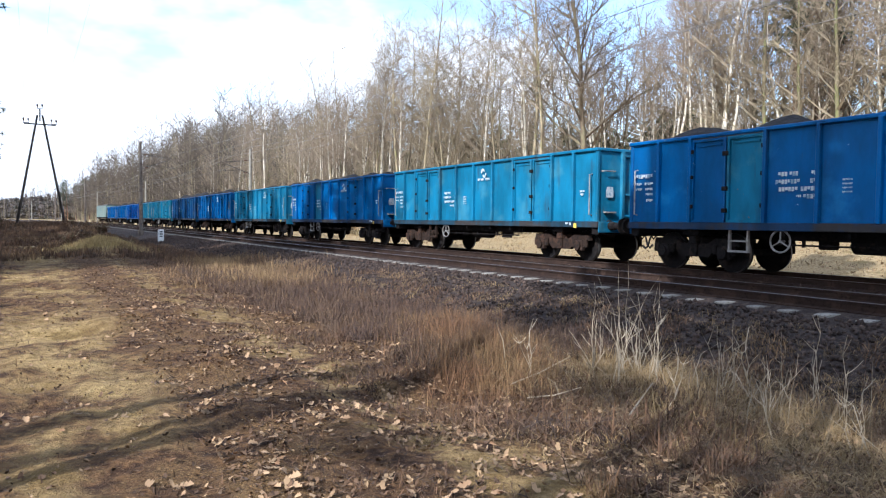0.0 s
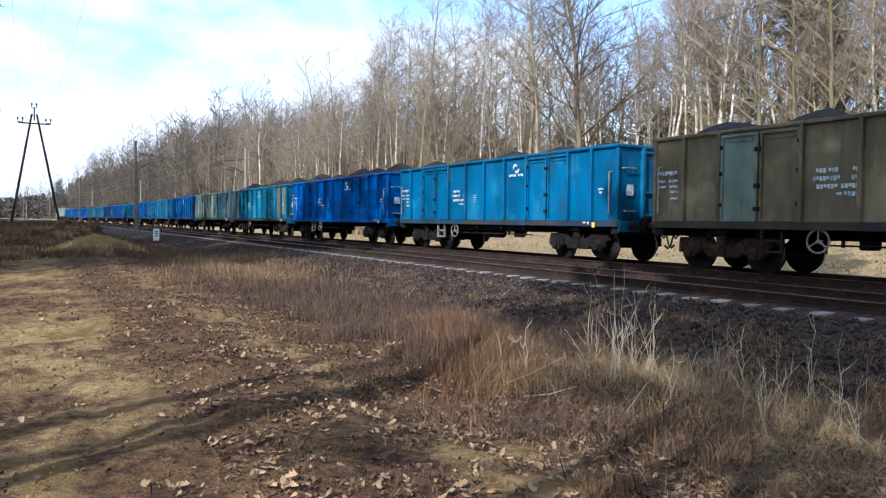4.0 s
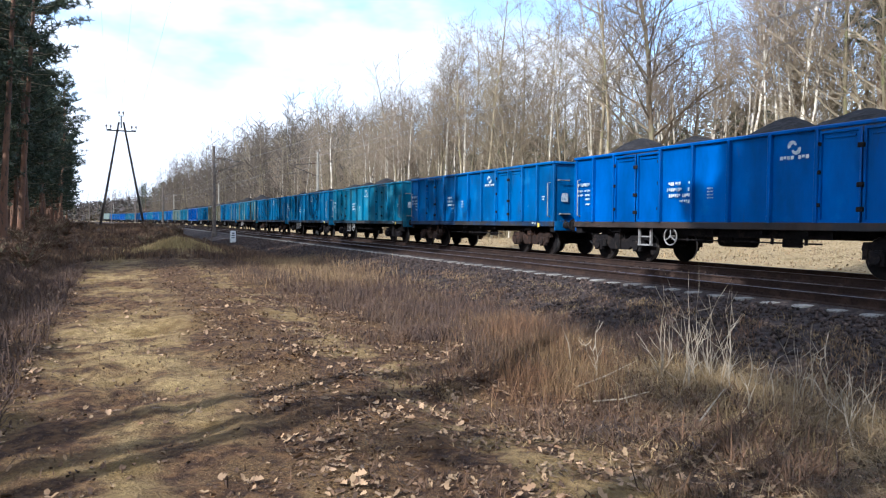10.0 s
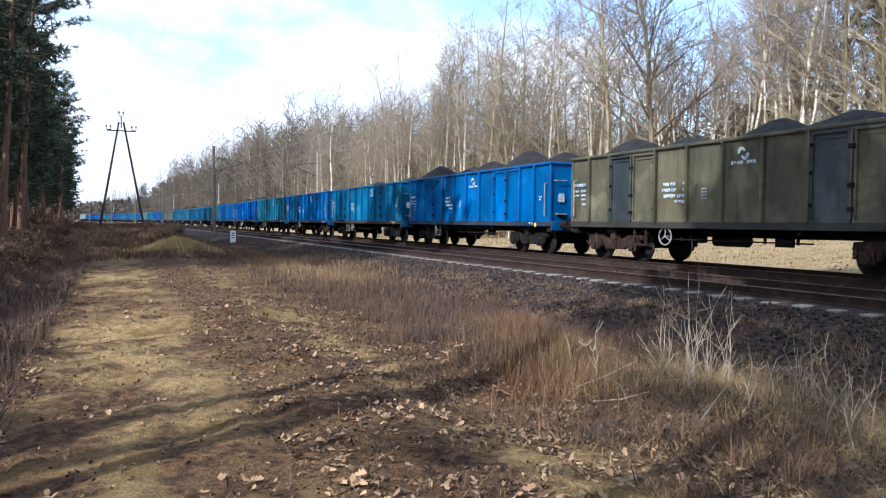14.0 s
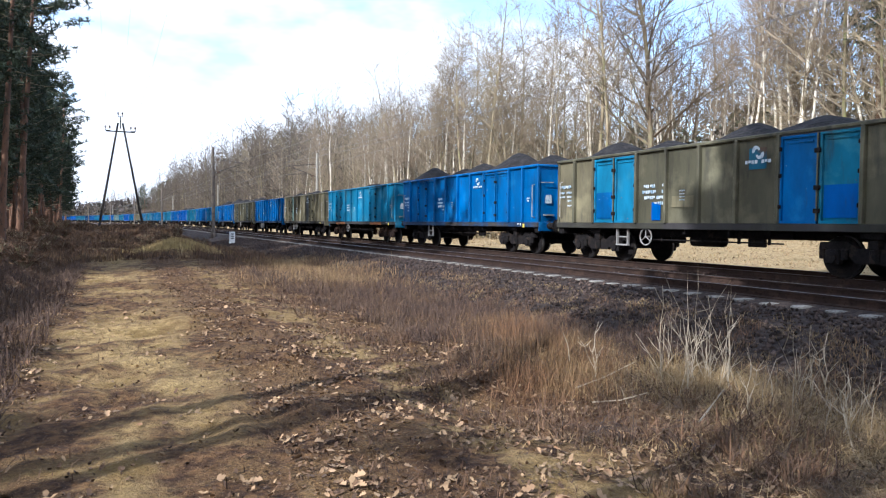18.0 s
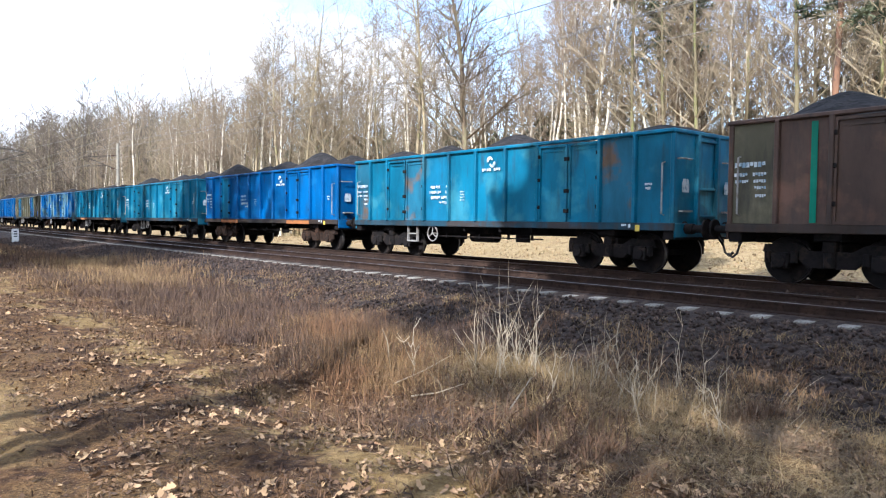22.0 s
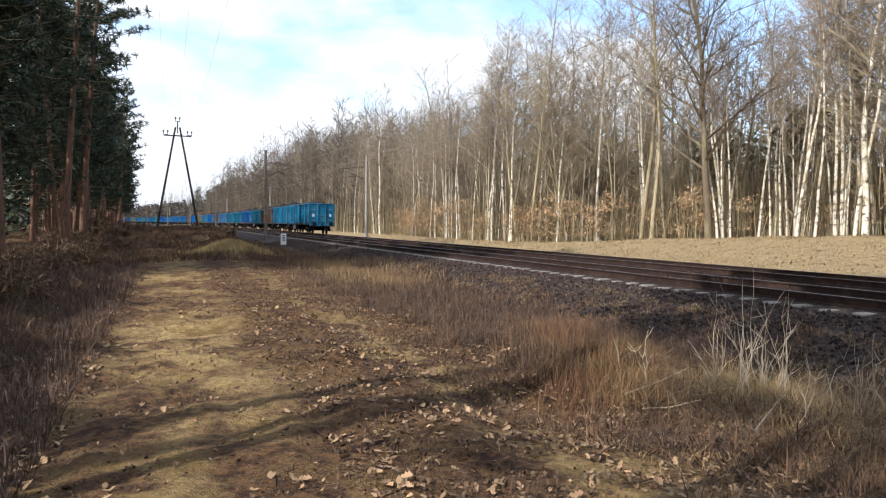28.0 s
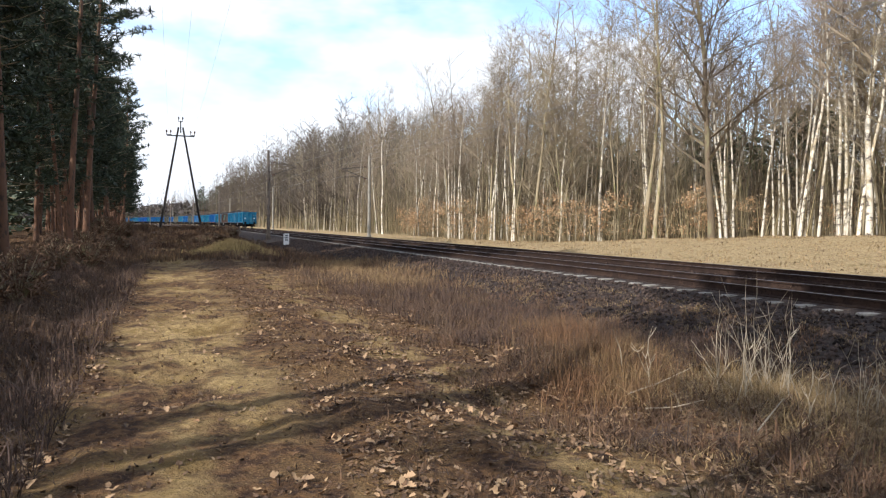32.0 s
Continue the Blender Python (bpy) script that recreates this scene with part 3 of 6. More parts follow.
tracks = {}
for title, o in (("far", 0.0), ("near", NEAR_TRACK)):
    tr = thing("railway_track", "rusty steel rails with polished heads on grey concrete sleepers in dark ballast", "railway track", "two parallel tracks", "structure")
    for d in (-0.753, 0.753):
        part("rail", rail_mesh(o + d), tr, "rusty rail with a polished head")
    tracks[title] = tr
sleeper_me = sleeper_shape(Shape()).mesh("sleeper", M_SLEEPER)
for title, o, lo, hi in (("near", NEAR_TRACK, -1.0, 118.0), ("far", 0.0, 0.0, 58.0)):
    rest = Shape()
    for k in range(-40, 620):
        s = 3.763 + 0.6 * k
        jig = Matrix.Rotation(0.012 * math.sin(k * 2.3), 4, "Z") @ Matrix.Translation((0, 0.03 * math.sin(k * 5.1), 0.008 * math.sin(k * 3.7)))
        if lo <= s <= hi:
            sl = part("sleeper", sleeper_me, tracks[title])
            sl.matrix_basis = track_pose(s, o) @ jig
        else:
            sleeper_shape(rest, track_pose(s, o) @ jig)
    tagged(part("far_sleepers", rest.mesh("far_sleepers", M_SLEEPER), tracks[title]), kind="stuff")


# ---- wagons: x forward, y to the left, z up from the rail head ----
BAYS = [-6.4, -5.4, -4.4, -3.4, -2.4, -1.2, 0.0, 1.2, 2.4, 3.4, 4.4, 5.4, 6.4]
DOORS = (2, 3, 8, 9)
Z0, Z1, YW = 1.02, 3.25, 1.335


def shape_panel(x0, x1, y):
    """A pressed side sheet between two posts, with shallow dents."""
    sh = Shape()
    nx, nz = 4, 5
    sgn = 1 if y > 0 else -1
    v = []
    for t in (0, 1):
        for j in range(nz + 1):
            for i in range(nx + 1):
                u, w = i / nx, j / nz
                dent = -0.012 - 0.022 * math.sin(math.pi * u) * math.sin(math.pi * w) * (0.7 + 0.5 * math.sin(7 * w + 3 * x0))
                v.append((x0 + (x1 - x0) * u, y + sgn * (dent - 0.03 * t), Z0 + 0.16 + (Z1 - 0.24 - Z0) * w))
    f = []
    n = (nx + 1) * (nz + 1)
    for j in range(nz):
        for i in range(nx):
            a = j * (nx + 1) + i
            q = (a, a + 1, a + nx + 2, a + nx + 1)
            f.append(q if sgn < 0 else q[::-1])
            f.append(tuple(n + k for k in (q[::-1] if sgn < 0 else q)))
    return sh.add(v, f)


def shape_door(x0, x1, y):
    """A door leaf: a sheet in a raised frame, with a slot along its head."""
    sgn = 1 if y > 0 else -1
    sh = Shape()

    def slab(a, b, c, d, e, g, m=0):
        sh.box(a, b, min(y + sgn * c, y + sgn * d), max(y + sgn * c, y + sgn * d), e, g, 0.0, m)
    zb, zt = Z0 + 0.158, Z1 - 0.12
    slab(x0 + 0.05, x1 - 0.05, -0.045, -0.014, zb, zt)
    slab(x0 + 0.03, x0 + 0.09, -0.014, 0.045, zb, zt)
    slab(x1 - 0.09, x1 - 0.03, -0.014, 0.045, zb, zt)
    slab(x0 + 0.09, x1 - 0.09, -0.014, 0.045, zt - 0.06, zt)
    slab(x0 + 0.09, x1 - 0.09, -0.014, 0.045, zb, zb + 0.06)
    slab(x0 + 0.16, x1 - 0.16, -0.014, 0.014, zt - 0.17, zt - 0.13)
    return sh


def shape_rib(x, y, w=0.085):
    sgn = 1 if y > 0 else -1
    a, b = sorted((y - sgn * 0.02, y + sgn * 0.105))
    return Shape().box(x - w / 2, x + w / 2, a, b, Z0 + 0.15, Z1 - 0.07, 0.012)


def shape_rim():
    sh = Shape()
    for sgn in (-1, 1):
        a, b = sorted((sgn * (YW - 0.05), sgn * 1.405))
        sh.box(-6.42, 6.42, a, b, Z1 - 0.09, Z1, 0.018)
    for sgn in (-1, 1):
        a, b = sorted((sgn * 6.30, sgn * 6.42))
        sh.box(a, b, -YW + 0.05, YW - 0.05, Z1 - 0.09, Z1, 0.018)
    return sh


def shape_sill():
    sh = Shape()
    for sgn in (-1, 1):
        a, b = sorted((sgn * (YW - 0.06), sgn * (YW + 0.045)))
        sh.box(-6.42, 6.42, a, b, Z0 - 0.02, Z0 + 0.155, 0.015)
    return sh


def shape_underframe():
    sh = Shape()
    sh.box(-6.4, 6.4, -0.16, 0.16, 0.78, 1.08, 0.02)
    for sgn in (-1, 1):
        sh.box(-6.4, 6.4, sgn * 0.62 - 0.05, sgn * 0.62 + 0.05, 0.84, 1.08)
        for y in (-1.05, 1.05):
            sh.box(-2.6, 2.6, y - 0.04, y + 0.04, 0.80, 1.03)
        sh.box(sgn * 6.25 - 0.14, sgn * 6.25 + 0.14, -1.30, 1.30, 0.80, 1.14, 0.02)
        sh.box(sgn * 4.5 - 0.25, sgn * 4.5 + 0.25, -1.22, 1.22, 0.86, 1.06, 0.02)
    sh.box(-6.36, 6.36, -1.31, 1.31, 1.08, 1.14)
    for x in (-2.1, -0.9, 0.6, 2.0):
        sh.box(x - 0.04, x + 0.04, -1.28, 1.28, 0.88, 1.08)
    return sh


def shape_brake_gear():
    """The air reservoir, the distributor and rods under the middle."""
    sh = Shape()
    sh.tube([(-0.35, 0.75, 0.72), (-0.28, 0.75, 0.72), (0.75, 0.75, 0.72), (0.82, 0.75, 0.72)], [0.09, 0.17, 0.17, 0.09], 12)
    sh.box(1.15, 1.45, 0.62, 0.92, 0.62, 0.9, 0.03)
    sh.tube([(-2.3, 1.02, 0.70), (2.3, 1.02, 0.70)], [0.022, 0.022], 6)
    sh.tube([(-2.4, 0.98, 0.82), (2.4, 0.98, 0.82)], [0.03, 0.03], 6)
    for x in (-1.9, -1.0, 0.2, 1.7):
        sh.box(x - 0.025, x + 0.025, 0.98, 1.04, 0.66, 0.98)
    sh.box(-1.75, -1.25, 0.9, 1.0, 0.60, 0.80, 0.02)
    return sh


def shape_bogie():
    """A cast two-axle truck's side frames, springs, axle boxes and bolster, round its middle."""
    sh = Shape()
    for sgn in (-1, 1):
        y = sgn * 1.0
        pts = [(-1.28, 0.62), (-1.24, 0.78), (-0.62, 0.80), (-0.38, 0.66), (0.38, 0.66), (0.62, 0.80), (1.24, 0.78), (1.28, 0.62), (0.62, 0.54), (0.42, 0.34), (-0.42, 0.34), (-0.62, 0.54)]
        v = [(x, y + d, z) for d in (-0.06, 0.06) for x, z in pts]
        n = len(pts)
        f = [tuple(range(n)), tuple(reversed(range(n, 2 * n)))] + [(i, i + n, (i + 1) % n + n, (i + 1) % n) for i in range(n)]
        sh.add(v, f)
        for x in (-0.9, 0.9):
            sh.box(x - 0.17, x + 0.17, min(y, y + sgn * 0.17), max(y, y + sgn * 0.17), 0.30, 0.62, 0.03)
            sh.disc(x, 0.46, min(y + sgn * 0.17, y + sgn * 0.22), max(y + sgn * 0.17, y + sgn * 0.22), 0.13, 12)
            for d in (-0.25, 0.25):
                sh.tube([(x + d, y + sgn * 0.09, 0.42), (x + d, y + sgn * 0.09, 0.64)], [0.075, 0.075], 9)
        sh.tube([(0.0, y + sgn * 0.07, 0.36), (0.0, y + sgn * 0.07, 0.64)], [0.11, 0.11], 10)
        sh.box(-0.12, 0.12, y - 0.15, y + 0.15, 0.64, 0.86, 0.02)
    sh.box(-0.18, 0.18, -1.0, 1.0, 0.50, 0.80, 0.02)
    return sh


def shape_wheelset():
    """Two flanged wheels on their axle, round the axle's middle."""
    sh = Shape()
    sh.tube([(0, -1.02, 0), (0, 1.02, 0)], [0.075, 0.075], 10, True, 0)
    for sgn in (-1, 1):
        ys = [0.69, 0.70, 0.725, 0.80, 0.815, 0.80, 0.765, 0.775, 0.83]
        rs = [0.40, 0.49, 0.468, 0.458, 0.44, 0.395, 0.36, 0.16, 0.13]
        sh.tube([(0, sgn * y, 0) for y in ys], rs, 28, True, 0)
        sh.tube([(0, sgn * 0.726, 0), (0, sgn * 0.801, 0)], [0.4685, 0.4595], 28, False, 1)
    return sh


def shape_buffer(x, y):
    sgn = 1 if x > 0 else -1
    xs = [6.38, 6.40, 6.42, 6.62, 6.63, 6.90, 6.905, 6.95, 6.955]
    rs = [0.17, 0.17, 0.115, 0.115, 0.085, 0.085, 0.21, 0.225, 0.20]
    return Shape().tube([(sgn * q, y, 1.05) for q in xs], rs, 16)


def shape_coupling(sgn):
    sh = Shape()
    sh.box(min(sgn * 6.38, sgn * 6.62), max(sgn * 6.38, sgn * 6.62), -0.05, 0.05, 0.98, 1.10, 0.01)
    sh.tube([(sgn * 6.60, 0, 1.04), (sgn * 6.74, 0, 1.02), (sgn * 6.78, 0, 1.10), (sgn * 6.72, 0, 1.17)], [0.05, 0.045, 0.04, 0.025], 7)
    sh.tube([(sgn * 6.62, 0.08, 1.02), (sgn * 6.80, 0.08, 0.78), (sgn * 6.82, 0.0, 0.70), (sgn * 6.80, -0.08, 0.78), (sgn * 6.62, -0.08, 1.02)], [0.022] * 5, 6)
    return sh


def shape_hose(sgn, y):
    return Shape().tube([(sgn * 6.36, y, 0.98), (sgn * 6.52, y, 0.92), (sgn * 6.66, y, 0.72), (sgn * 6.72, y, 0.52), (sgn * 6.82, y, 0.44), (sgn * 6.92, y, 0.52)], [0.03, 0.028, 0.026, 0.026, 0.03, 0.034], 7)


def shape_handrail(x, y):
    sgn = 1 if y > 0 else -1
    q = y + sgn * 0.10
    return Shape().tube([(x, y, 1.35), (x, q, 1.37), (x, q, 2.50), (x, y, 2.52)], [0.019] * 4, 6)


def shape_end_rail(x, y):
    sgn = 1 if x > 0 else -1
    q = x + sgn * 0.09
    return Shape().tube([(x, y - 0.22, 2.60), (q, y - 0.22, 2.60), (q, y + 0.22, 2.60), (x, y + 0.22, 2.60)], [0.019] * 4, 6)


def shape_step(x, y):
    """A welded step frame that hangs under the sill."""
    sh = Shape()
    for d in (-0.24, 0.24):
        sh.box(x + d - 0.022, x + d + 0.022, y - 0.035, y + 0.035, 0.52, 1.0)
    sh.box(x - 0.26, x + 0.26, y - 0.05, y + 0.05, 0.50, 0.545)
    sh.box(x - 0.24, x + 0.24, y - 0.04, y + 0.04, 0.74, 0.775)
    return sh


def shape_brake_wheel(x, y):
    sh = Shape().ring((x, y, 0.78), 0.235, 0.022, 22)
    for k in range(3):
        a = math.pi / 2 + k * 2.094
        sh.tube([(x, y, 0.78), (x + 0.23 * math.cos(a), y, 0.78 + 0.23 * math.sin(a))], [0.018, 0.016], 5)
    sh.tube([(x, y - 0.14, 0.78), (x, y + 0.03, 0.78)], [0.03, 0.03], 8)
    return sh


def shape_end_wall(sgn):
    sh = Shape()
    x = sgn * 6.36
    sh.box(min(x, x - sgn * 0.03), max(x, x - sgn * 0.03), -YW + 0.03, YW - 0.03, Z0 + 0.13, Z1 - 0.08)
    return sh


def shape_end_beam(sgn, z):
    x = sgn * 6.36
    return Shape().box(min(x, x + sgn * 0.07), max(x, x + sgn * 0.07), -0.365, 0.365, z, z + 0.06, 0.01)


def shape_end_post(sgn, y):
    x = sgn * 6.36
    return Shape().box(min(x, x + sgn * 0.10), max(x, x + sgn * 0.10), y - 0.055, y + 0.055, 0.98, Z1 - 0.08, 0.012)


def shape_corner(sgn, ysgn):
    a, b = sorted((sgn * 6.30, sgn * 6.40))
    c, d = sorted((ysgn * 1.27, ysgn * 1.365))
    return Shape().box(a, b, c, d, Z0, Z1 - 0.07, 0.015)


def shape_lock(x, y):
    """The bar and cams that close a pair of doors."""
    sgn = 1 if y > 0 else -1
    q = y + sgn * 0.075
    sh = Shape().tube([(x, q, Z0 + 0.22), (x, q, Z1 - 0.12)], [0.020, 0.020], 6)
    for z in (1.45, 1.95, 2.75):
        sh.box(x - 0.07, x + 0.07, min(y + sgn * 0.04, q + sgn * 0.03), max(y + sgn * 0.04, q + sgn * 0.03), z - 0.05, z + 0.05, 0.01, 1)
    return sh


def shape_hinge(x, y, z):
    sgn = 1 if y > 0 else -1
    return Shape().box(x - 0.06, x + 0.06, min(y + sgn * 0.03, y + sgn * 0.095), max(y + sgn * 0.03, y + sgn * 0.095), z - 0.045, z + 0.045, 0.012)


def plate(sh, x0, x1, z0, z1, y):
    sgn = 1 if y > 0 else -1
    f = (0, 1, 2, 3) if sgn < 0 else (3, 2, 1, 0)
    return sh.add([(x0, y, z0), (x1, y, z0), (x1, y, z1), (x0, y, z1)], [f])


def shape_logo(x, y):
    """Two hooked strokes, one above the other, over a line of small bars."""
    sh = Shape()
    for sgn in (-1, 1):
        v = []
        for k in range(9):
            a = -0.4 + k * 0.42
            thick = 0.050 * (1 - 0.8 * abs(k / 8 - 0.35))
            for r in (0.085 - thick, 0.085 + thick):
                v.append((x + sgn * (0.045 + r * math.cos(a)), y, 2.84 + sgn * (0.035 + r * math.sin(a))))
        sh.add(v, [(2 * k, 2 * k + 2, 2 * k + 3, 2 * k + 1) for k in range(8)])
    for k in range(8):
        a = x - 0.37 + k * 0.094
        if k != 3:
            plate(sh, a, a + 0.076, 2.585 + (0.02 if k in (1, 6) else 0.0), 2.665, y)
    return sh


def shape_marks(x, y, rows):
    sh = Shape()
    for z, a, b, h in rows:
        if h > 0.12:
            plate(sh, x + a, x + b, z, z + h, y)
            continue
        n = max(1, round((b - a) / (0.8 * h)))
        for k in range(n):
            u = b - (b - a) * (k + 0.9) / n
            cut = 0.3 * h if (k * 7 + round(z * 100)) % 3 == 0 else 0.0
            plate(sh, x + u, x + u + 0.82 * (b - a) / n, z + cut, z + h, y)
    return sh


MARK_NUMBER = [(2.16, -0.5, -0.38, 0.09), (2.16, -0.1, 0.1, 0.09), (2.16, 0.14, 0.36, 0.09), (2.0, -0.5, -0.36, 0.09), (2.0, -0.14, 0.42, 0.09), (1.84, -0.52, -0.16, 0.09), (1.84, -0.1, 0.34, 0.09), (1.68, -0.52, -0.22, 0.09), (1.71, -0.18, -0.06, 0.05)]
MARK_TABLE = [(2.30, -0.32, 0.32, 0.10), (2.12, -0.34, -0.06, 0.07), (2.12, 0.04, 0.32, 0.07), (1.99, -0.34, -0.08, 0.06), (1.99, 0.02, 0.30, 0.06), (1.86, -0.34, -0.1, 0.06), (1.70, -0.34, -0.12, 0.06)]
MARK_SMALL = [(2.02, -0.10, 0.10, 0.035), (1.94, -0.10, 0.10, 0.03), (1.86, -0.10, 0.10, 0.03), (1.78, -0.10, 0.10, 0.03)]
MARK_SILL = [(1.06, -0.12, -0.05, 0.08), (1.09, 0.0, 0.14, 0.05)]
MARK_END = [(2.02, -0.10, 0.10, 0.05), (1.92, -0.06, 0.08, 0.06)]


def shape_coal(seed, high):
    """Heaps of coal that stand over the rim where the chute stopped."""
    rng = random.Random(seed)
    heaps = [(-4.9 + 2.45 * k + rng.uniform(-0.5, 0.5), rng.uniform(-0.15, 0.15), rng.uniform(0.5, 1.0) * high, rng.uniform(1.5, 2.1)) for k in range(5)]
    nx, ny = 66, 14
    v, f = [], []
    for i in range(nx + 1):
        for j in range(ny + 1):
            x, y = -6.28 + 12.56 * i / nx, -1.27 + 2.54 * j / ny
            z = 2.86
            for cx, cy, h, w in heaps:
                z = max(z, 3.1 + h - (h + 0.1) * (math.hypot((x - cx) / w, (y - cy) / 1.35, 0.12) - 0.12))
            z += 0.05 * noise.noise((x * 2.1, y * 2.1, seed)) + 0.035 * noise.noise((x * 6, y * 6, seed))
            v.append((x, y, z))
    for i in range(nx):
        for j in range(ny):
            a = i * (ny + 1) + j
            f.append((a, a + ny + 1, a + ny + 2, a + 1))
    return Shape().add(v, f)


WAGON_MESH = {}


def wmesh(key, make, *mats):
    if key not in WAGON_MESH:
        WAGON_MESH[key] = make().mesh(key.split(":")[0], *mats)
    return WAGON_MESH[key]


COAL_MESH = [shape_coal(k, h).mesh("coal_load", M_COAL) for k, h in enumerate((0.55, 0.75, 0.4, 0.68, 0.95, 0.5))]
any_paint = PAINTS["blue"]


def build_wagon(main, label, swaps=None, logo=0, coal=0, gear=M_GEAR, sill=None, brake_wheel=True, patches=(), rusty=False):
    """An open four-axle coal wagon. swaps: paint of single bays on the side of the way; logo: the bay that bears the mark."""
    w = thing("coal_wagon", label, "freight wagon", "wagons of the coal train")
    body, swaps = PAINTS[main], swaps or {}

    def bay_paint(i, side):
        return PAINTS[swaps[i]] if side > 0 and i in swaps else body
    for side in (1, -1):
        y = side * YW
        for i in range(12):
            x0, x1 = BAYS[11 - i], BAYS[12 - i]
            if i in DOORS:
                d = part("door_leaf", wmesh(f"door_leaf:{i}{side}", lambda: shape_door(x0, x1, y), any_paint), w, mat=bay_paint(i, side))
                hx = x1 - 0.03 if i in (2, 8) else x0 + 0.03
                for z in (1.55, 2.25, 2.85):
                    part("hinge", wmesh(f"hinge:{i}{side}{z}", lambda: shape_hinge(hx, y, z), M_GEAR), d, "black greasy hinge")
            else:
                part("side_panel", wmesh(f"side_panel:{i}{side}", lambda: shape_panel(x0, x1, y), any_paint), w, mat=bay_paint(i, side))
        for k in (1, 2, 4, 5, 6, 7, 8, 10, 11):
            part("side_post", wmesh(f"side_post:{k}{side}", lambda: shape_rib(BAYS[k], y), any_paint), w, mat=body)
        for k in (3, 9):
            part("door_lock", wmesh(f"door_lock:{k}{side}", lambda: shape_lock(BAYS[k], y), any_paint, M_GEAR), w, mat=body)
    part("top_rim", wmesh("top_rim", shape_rim, any_paint), w, mat=body)
    part("side_sill", wmesh("side_sill", shape_sill, any_paint), w, mat=body if main == "cobalt" and not sill else GRIME[sill or main])
    if rusty:
        for k in (2, 8):
            part("door_threshold", wmesh(f"door_threshold:{k}", lambda: Shape().box(BAYS[k] + 0.06, BAYS[k + 2] - 0.06, YW + 0.045, YW + 0.075, 0.99, 1.13, 0.006), M_ORANGE), w, "bright orange rusty threshold under the doors")
    for sgn in (1, -1):
        part("end_wall", wmesh(f"end_wall:{sgn}", lambda: shape_end_wall(sgn), any_paint), w, mat=body)
        for z in (1.30, 1.92, 3.02):
            part("end_beam", wmesh(f"end_beam:{sgn}{z}", lambda: shape_end_beam(sgn, z), any_paint), w, mat=body)
        for y in (-0.42, 0.42):
            part("end_post", wmesh(f"end_post:{sgn}{y}", lambda: shape_end_post(sgn, y), any_paint), w, mat=body)
        for ys in (-1, 1):
            part("corner_post", wmesh(f"corner_post:{sgn}{ys}", lambda: shape_corner(sgn, ys), any_paint), w, mat=body)
            part("buffer", wmesh(f"buffer:{sgn}{ys}", lambda: shape_buffer(sgn, ys * 0.875), M_GEAR), w)
            part("end_rail", wmesh(f"end_rail:{sgn}{ys}", lambda: shape_end_rail(sgn * 6.36, ys * 0.95), M_STEP), w, "pale grab rail")
            part("handrail", wmesh(f"handrail:{sgn}{ys}", lambda: shape_handrail(sgn * 6.15, ys * YW), M_STEP), w, "pale grab rail")
        part("coupling", wmesh(f"coupling:{sgn}", lambda: shape_coupling(sgn), M_GEAR), w)
        part("brake_hose", wmesh(f"brake_hose:{sgn}", lambda: shape_hose(sgn, 0.3 * sgn), M_RUBBER), w, "black rubber hose")
    for sgn in (1, -1):
        part("headstock", wmesh(f"headstock:{sgn}", lambda: Shape().box(min(sgn * 6.392, sgn * 6.43), max(sgn * 6.392, sgn * 6.43), -1.32, 1.32, 0.86, 1.17, 0.012), any_paint), w, mat=body)
    part("underframe", wmesh("underframe", shape_underframe, M_GEAR), w, "dark dirty steel underframe")
    part("brake_gear", wmesh("brake_gear", shape_brake_gear, M_GEAR), w)
    for x in (4.5, -4.5):
        b = part("bogie", wmesh("bogie", shape_bogie, M_GEAR), w, mat=gear)
        b.location = (x, 0, 0)
        for d in (0.9, -0.9):
            q = part("wheelset", wmesh("wheelset", shape_wheelset, M_GEAR, M_TREAD), b)
            q.location = (d, 0, 0.46)
    part("step", wmesh("step:n", lambda: shape_step(3.1, 1.26), M_STEP), w, mat=M_STEP if gear is M_GEAR else M_RUST)
    part("step", wmesh("step:f", lambda: shape_step(-3.1, -1.26), M_STEP), w)
    if brake_wheel:
        part("brake_wheel", wmesh("brake_wheel", lambda: shape_brake_wheel(2.05, 1.30), M_STEP), w, "pale spoked handwheel")
    ym = YW + 0.016
    if logo is not None:
        part("marking", wmesh(f"marking:logo{logo}", lambda: shape_logo(BAYS[12 - logo] - 0.6, ym), M_WHITE), w, "white painted emblem with a line of bars")["kind"] = "stuff"
    part("marking", wmesh("marking:num", lambda: shape_marks(1.75, ym, MARK_NUMBER), M_WHITE), w, "white painted rows")["kind"] = "stuff"
    part("marking", wmesh("marking:tab", lambda: shape_marks(5.95, ym, MARK_TABLE), M_WHITE), w, "white painted table")["kind"] = "stuff"
    part("marking", wmesh("marking:small", lambda: shape_marks(0.62, ym, MARK_SMALL), M_WHITE), w)["kind"] = "stuff"
    part("marking", wmesh("marking:end", lambda: shape_marks(-5.75, ym, MARK_END), M_WHITE), w)["kind"] = "stuff"
    part("marking", wmesh("marking:sill", lambda: shape_marks(-5.2, YW + 0.05, MARK_SILL), M_WHITE), w)["kind"] = "stuff"
    part("air_valve", wmesh("air_valve", lambda: shape_marks(-5.5, YW + 0.05, [(0.98, -0.06, 0.06, 0.14)]), M_YELLOW), w, "yellow painted plug")
    for i, u0, u1, z0, z1, tint in patches:
        x = BAYS[12 - i]
        part("paint_patch", shape_marks(x, YW + 0.013, [(z0, -u1, -u0, z1 - z0)]).mesh("paint_patch", PAINTS[tint]), w, "square of newer paint")
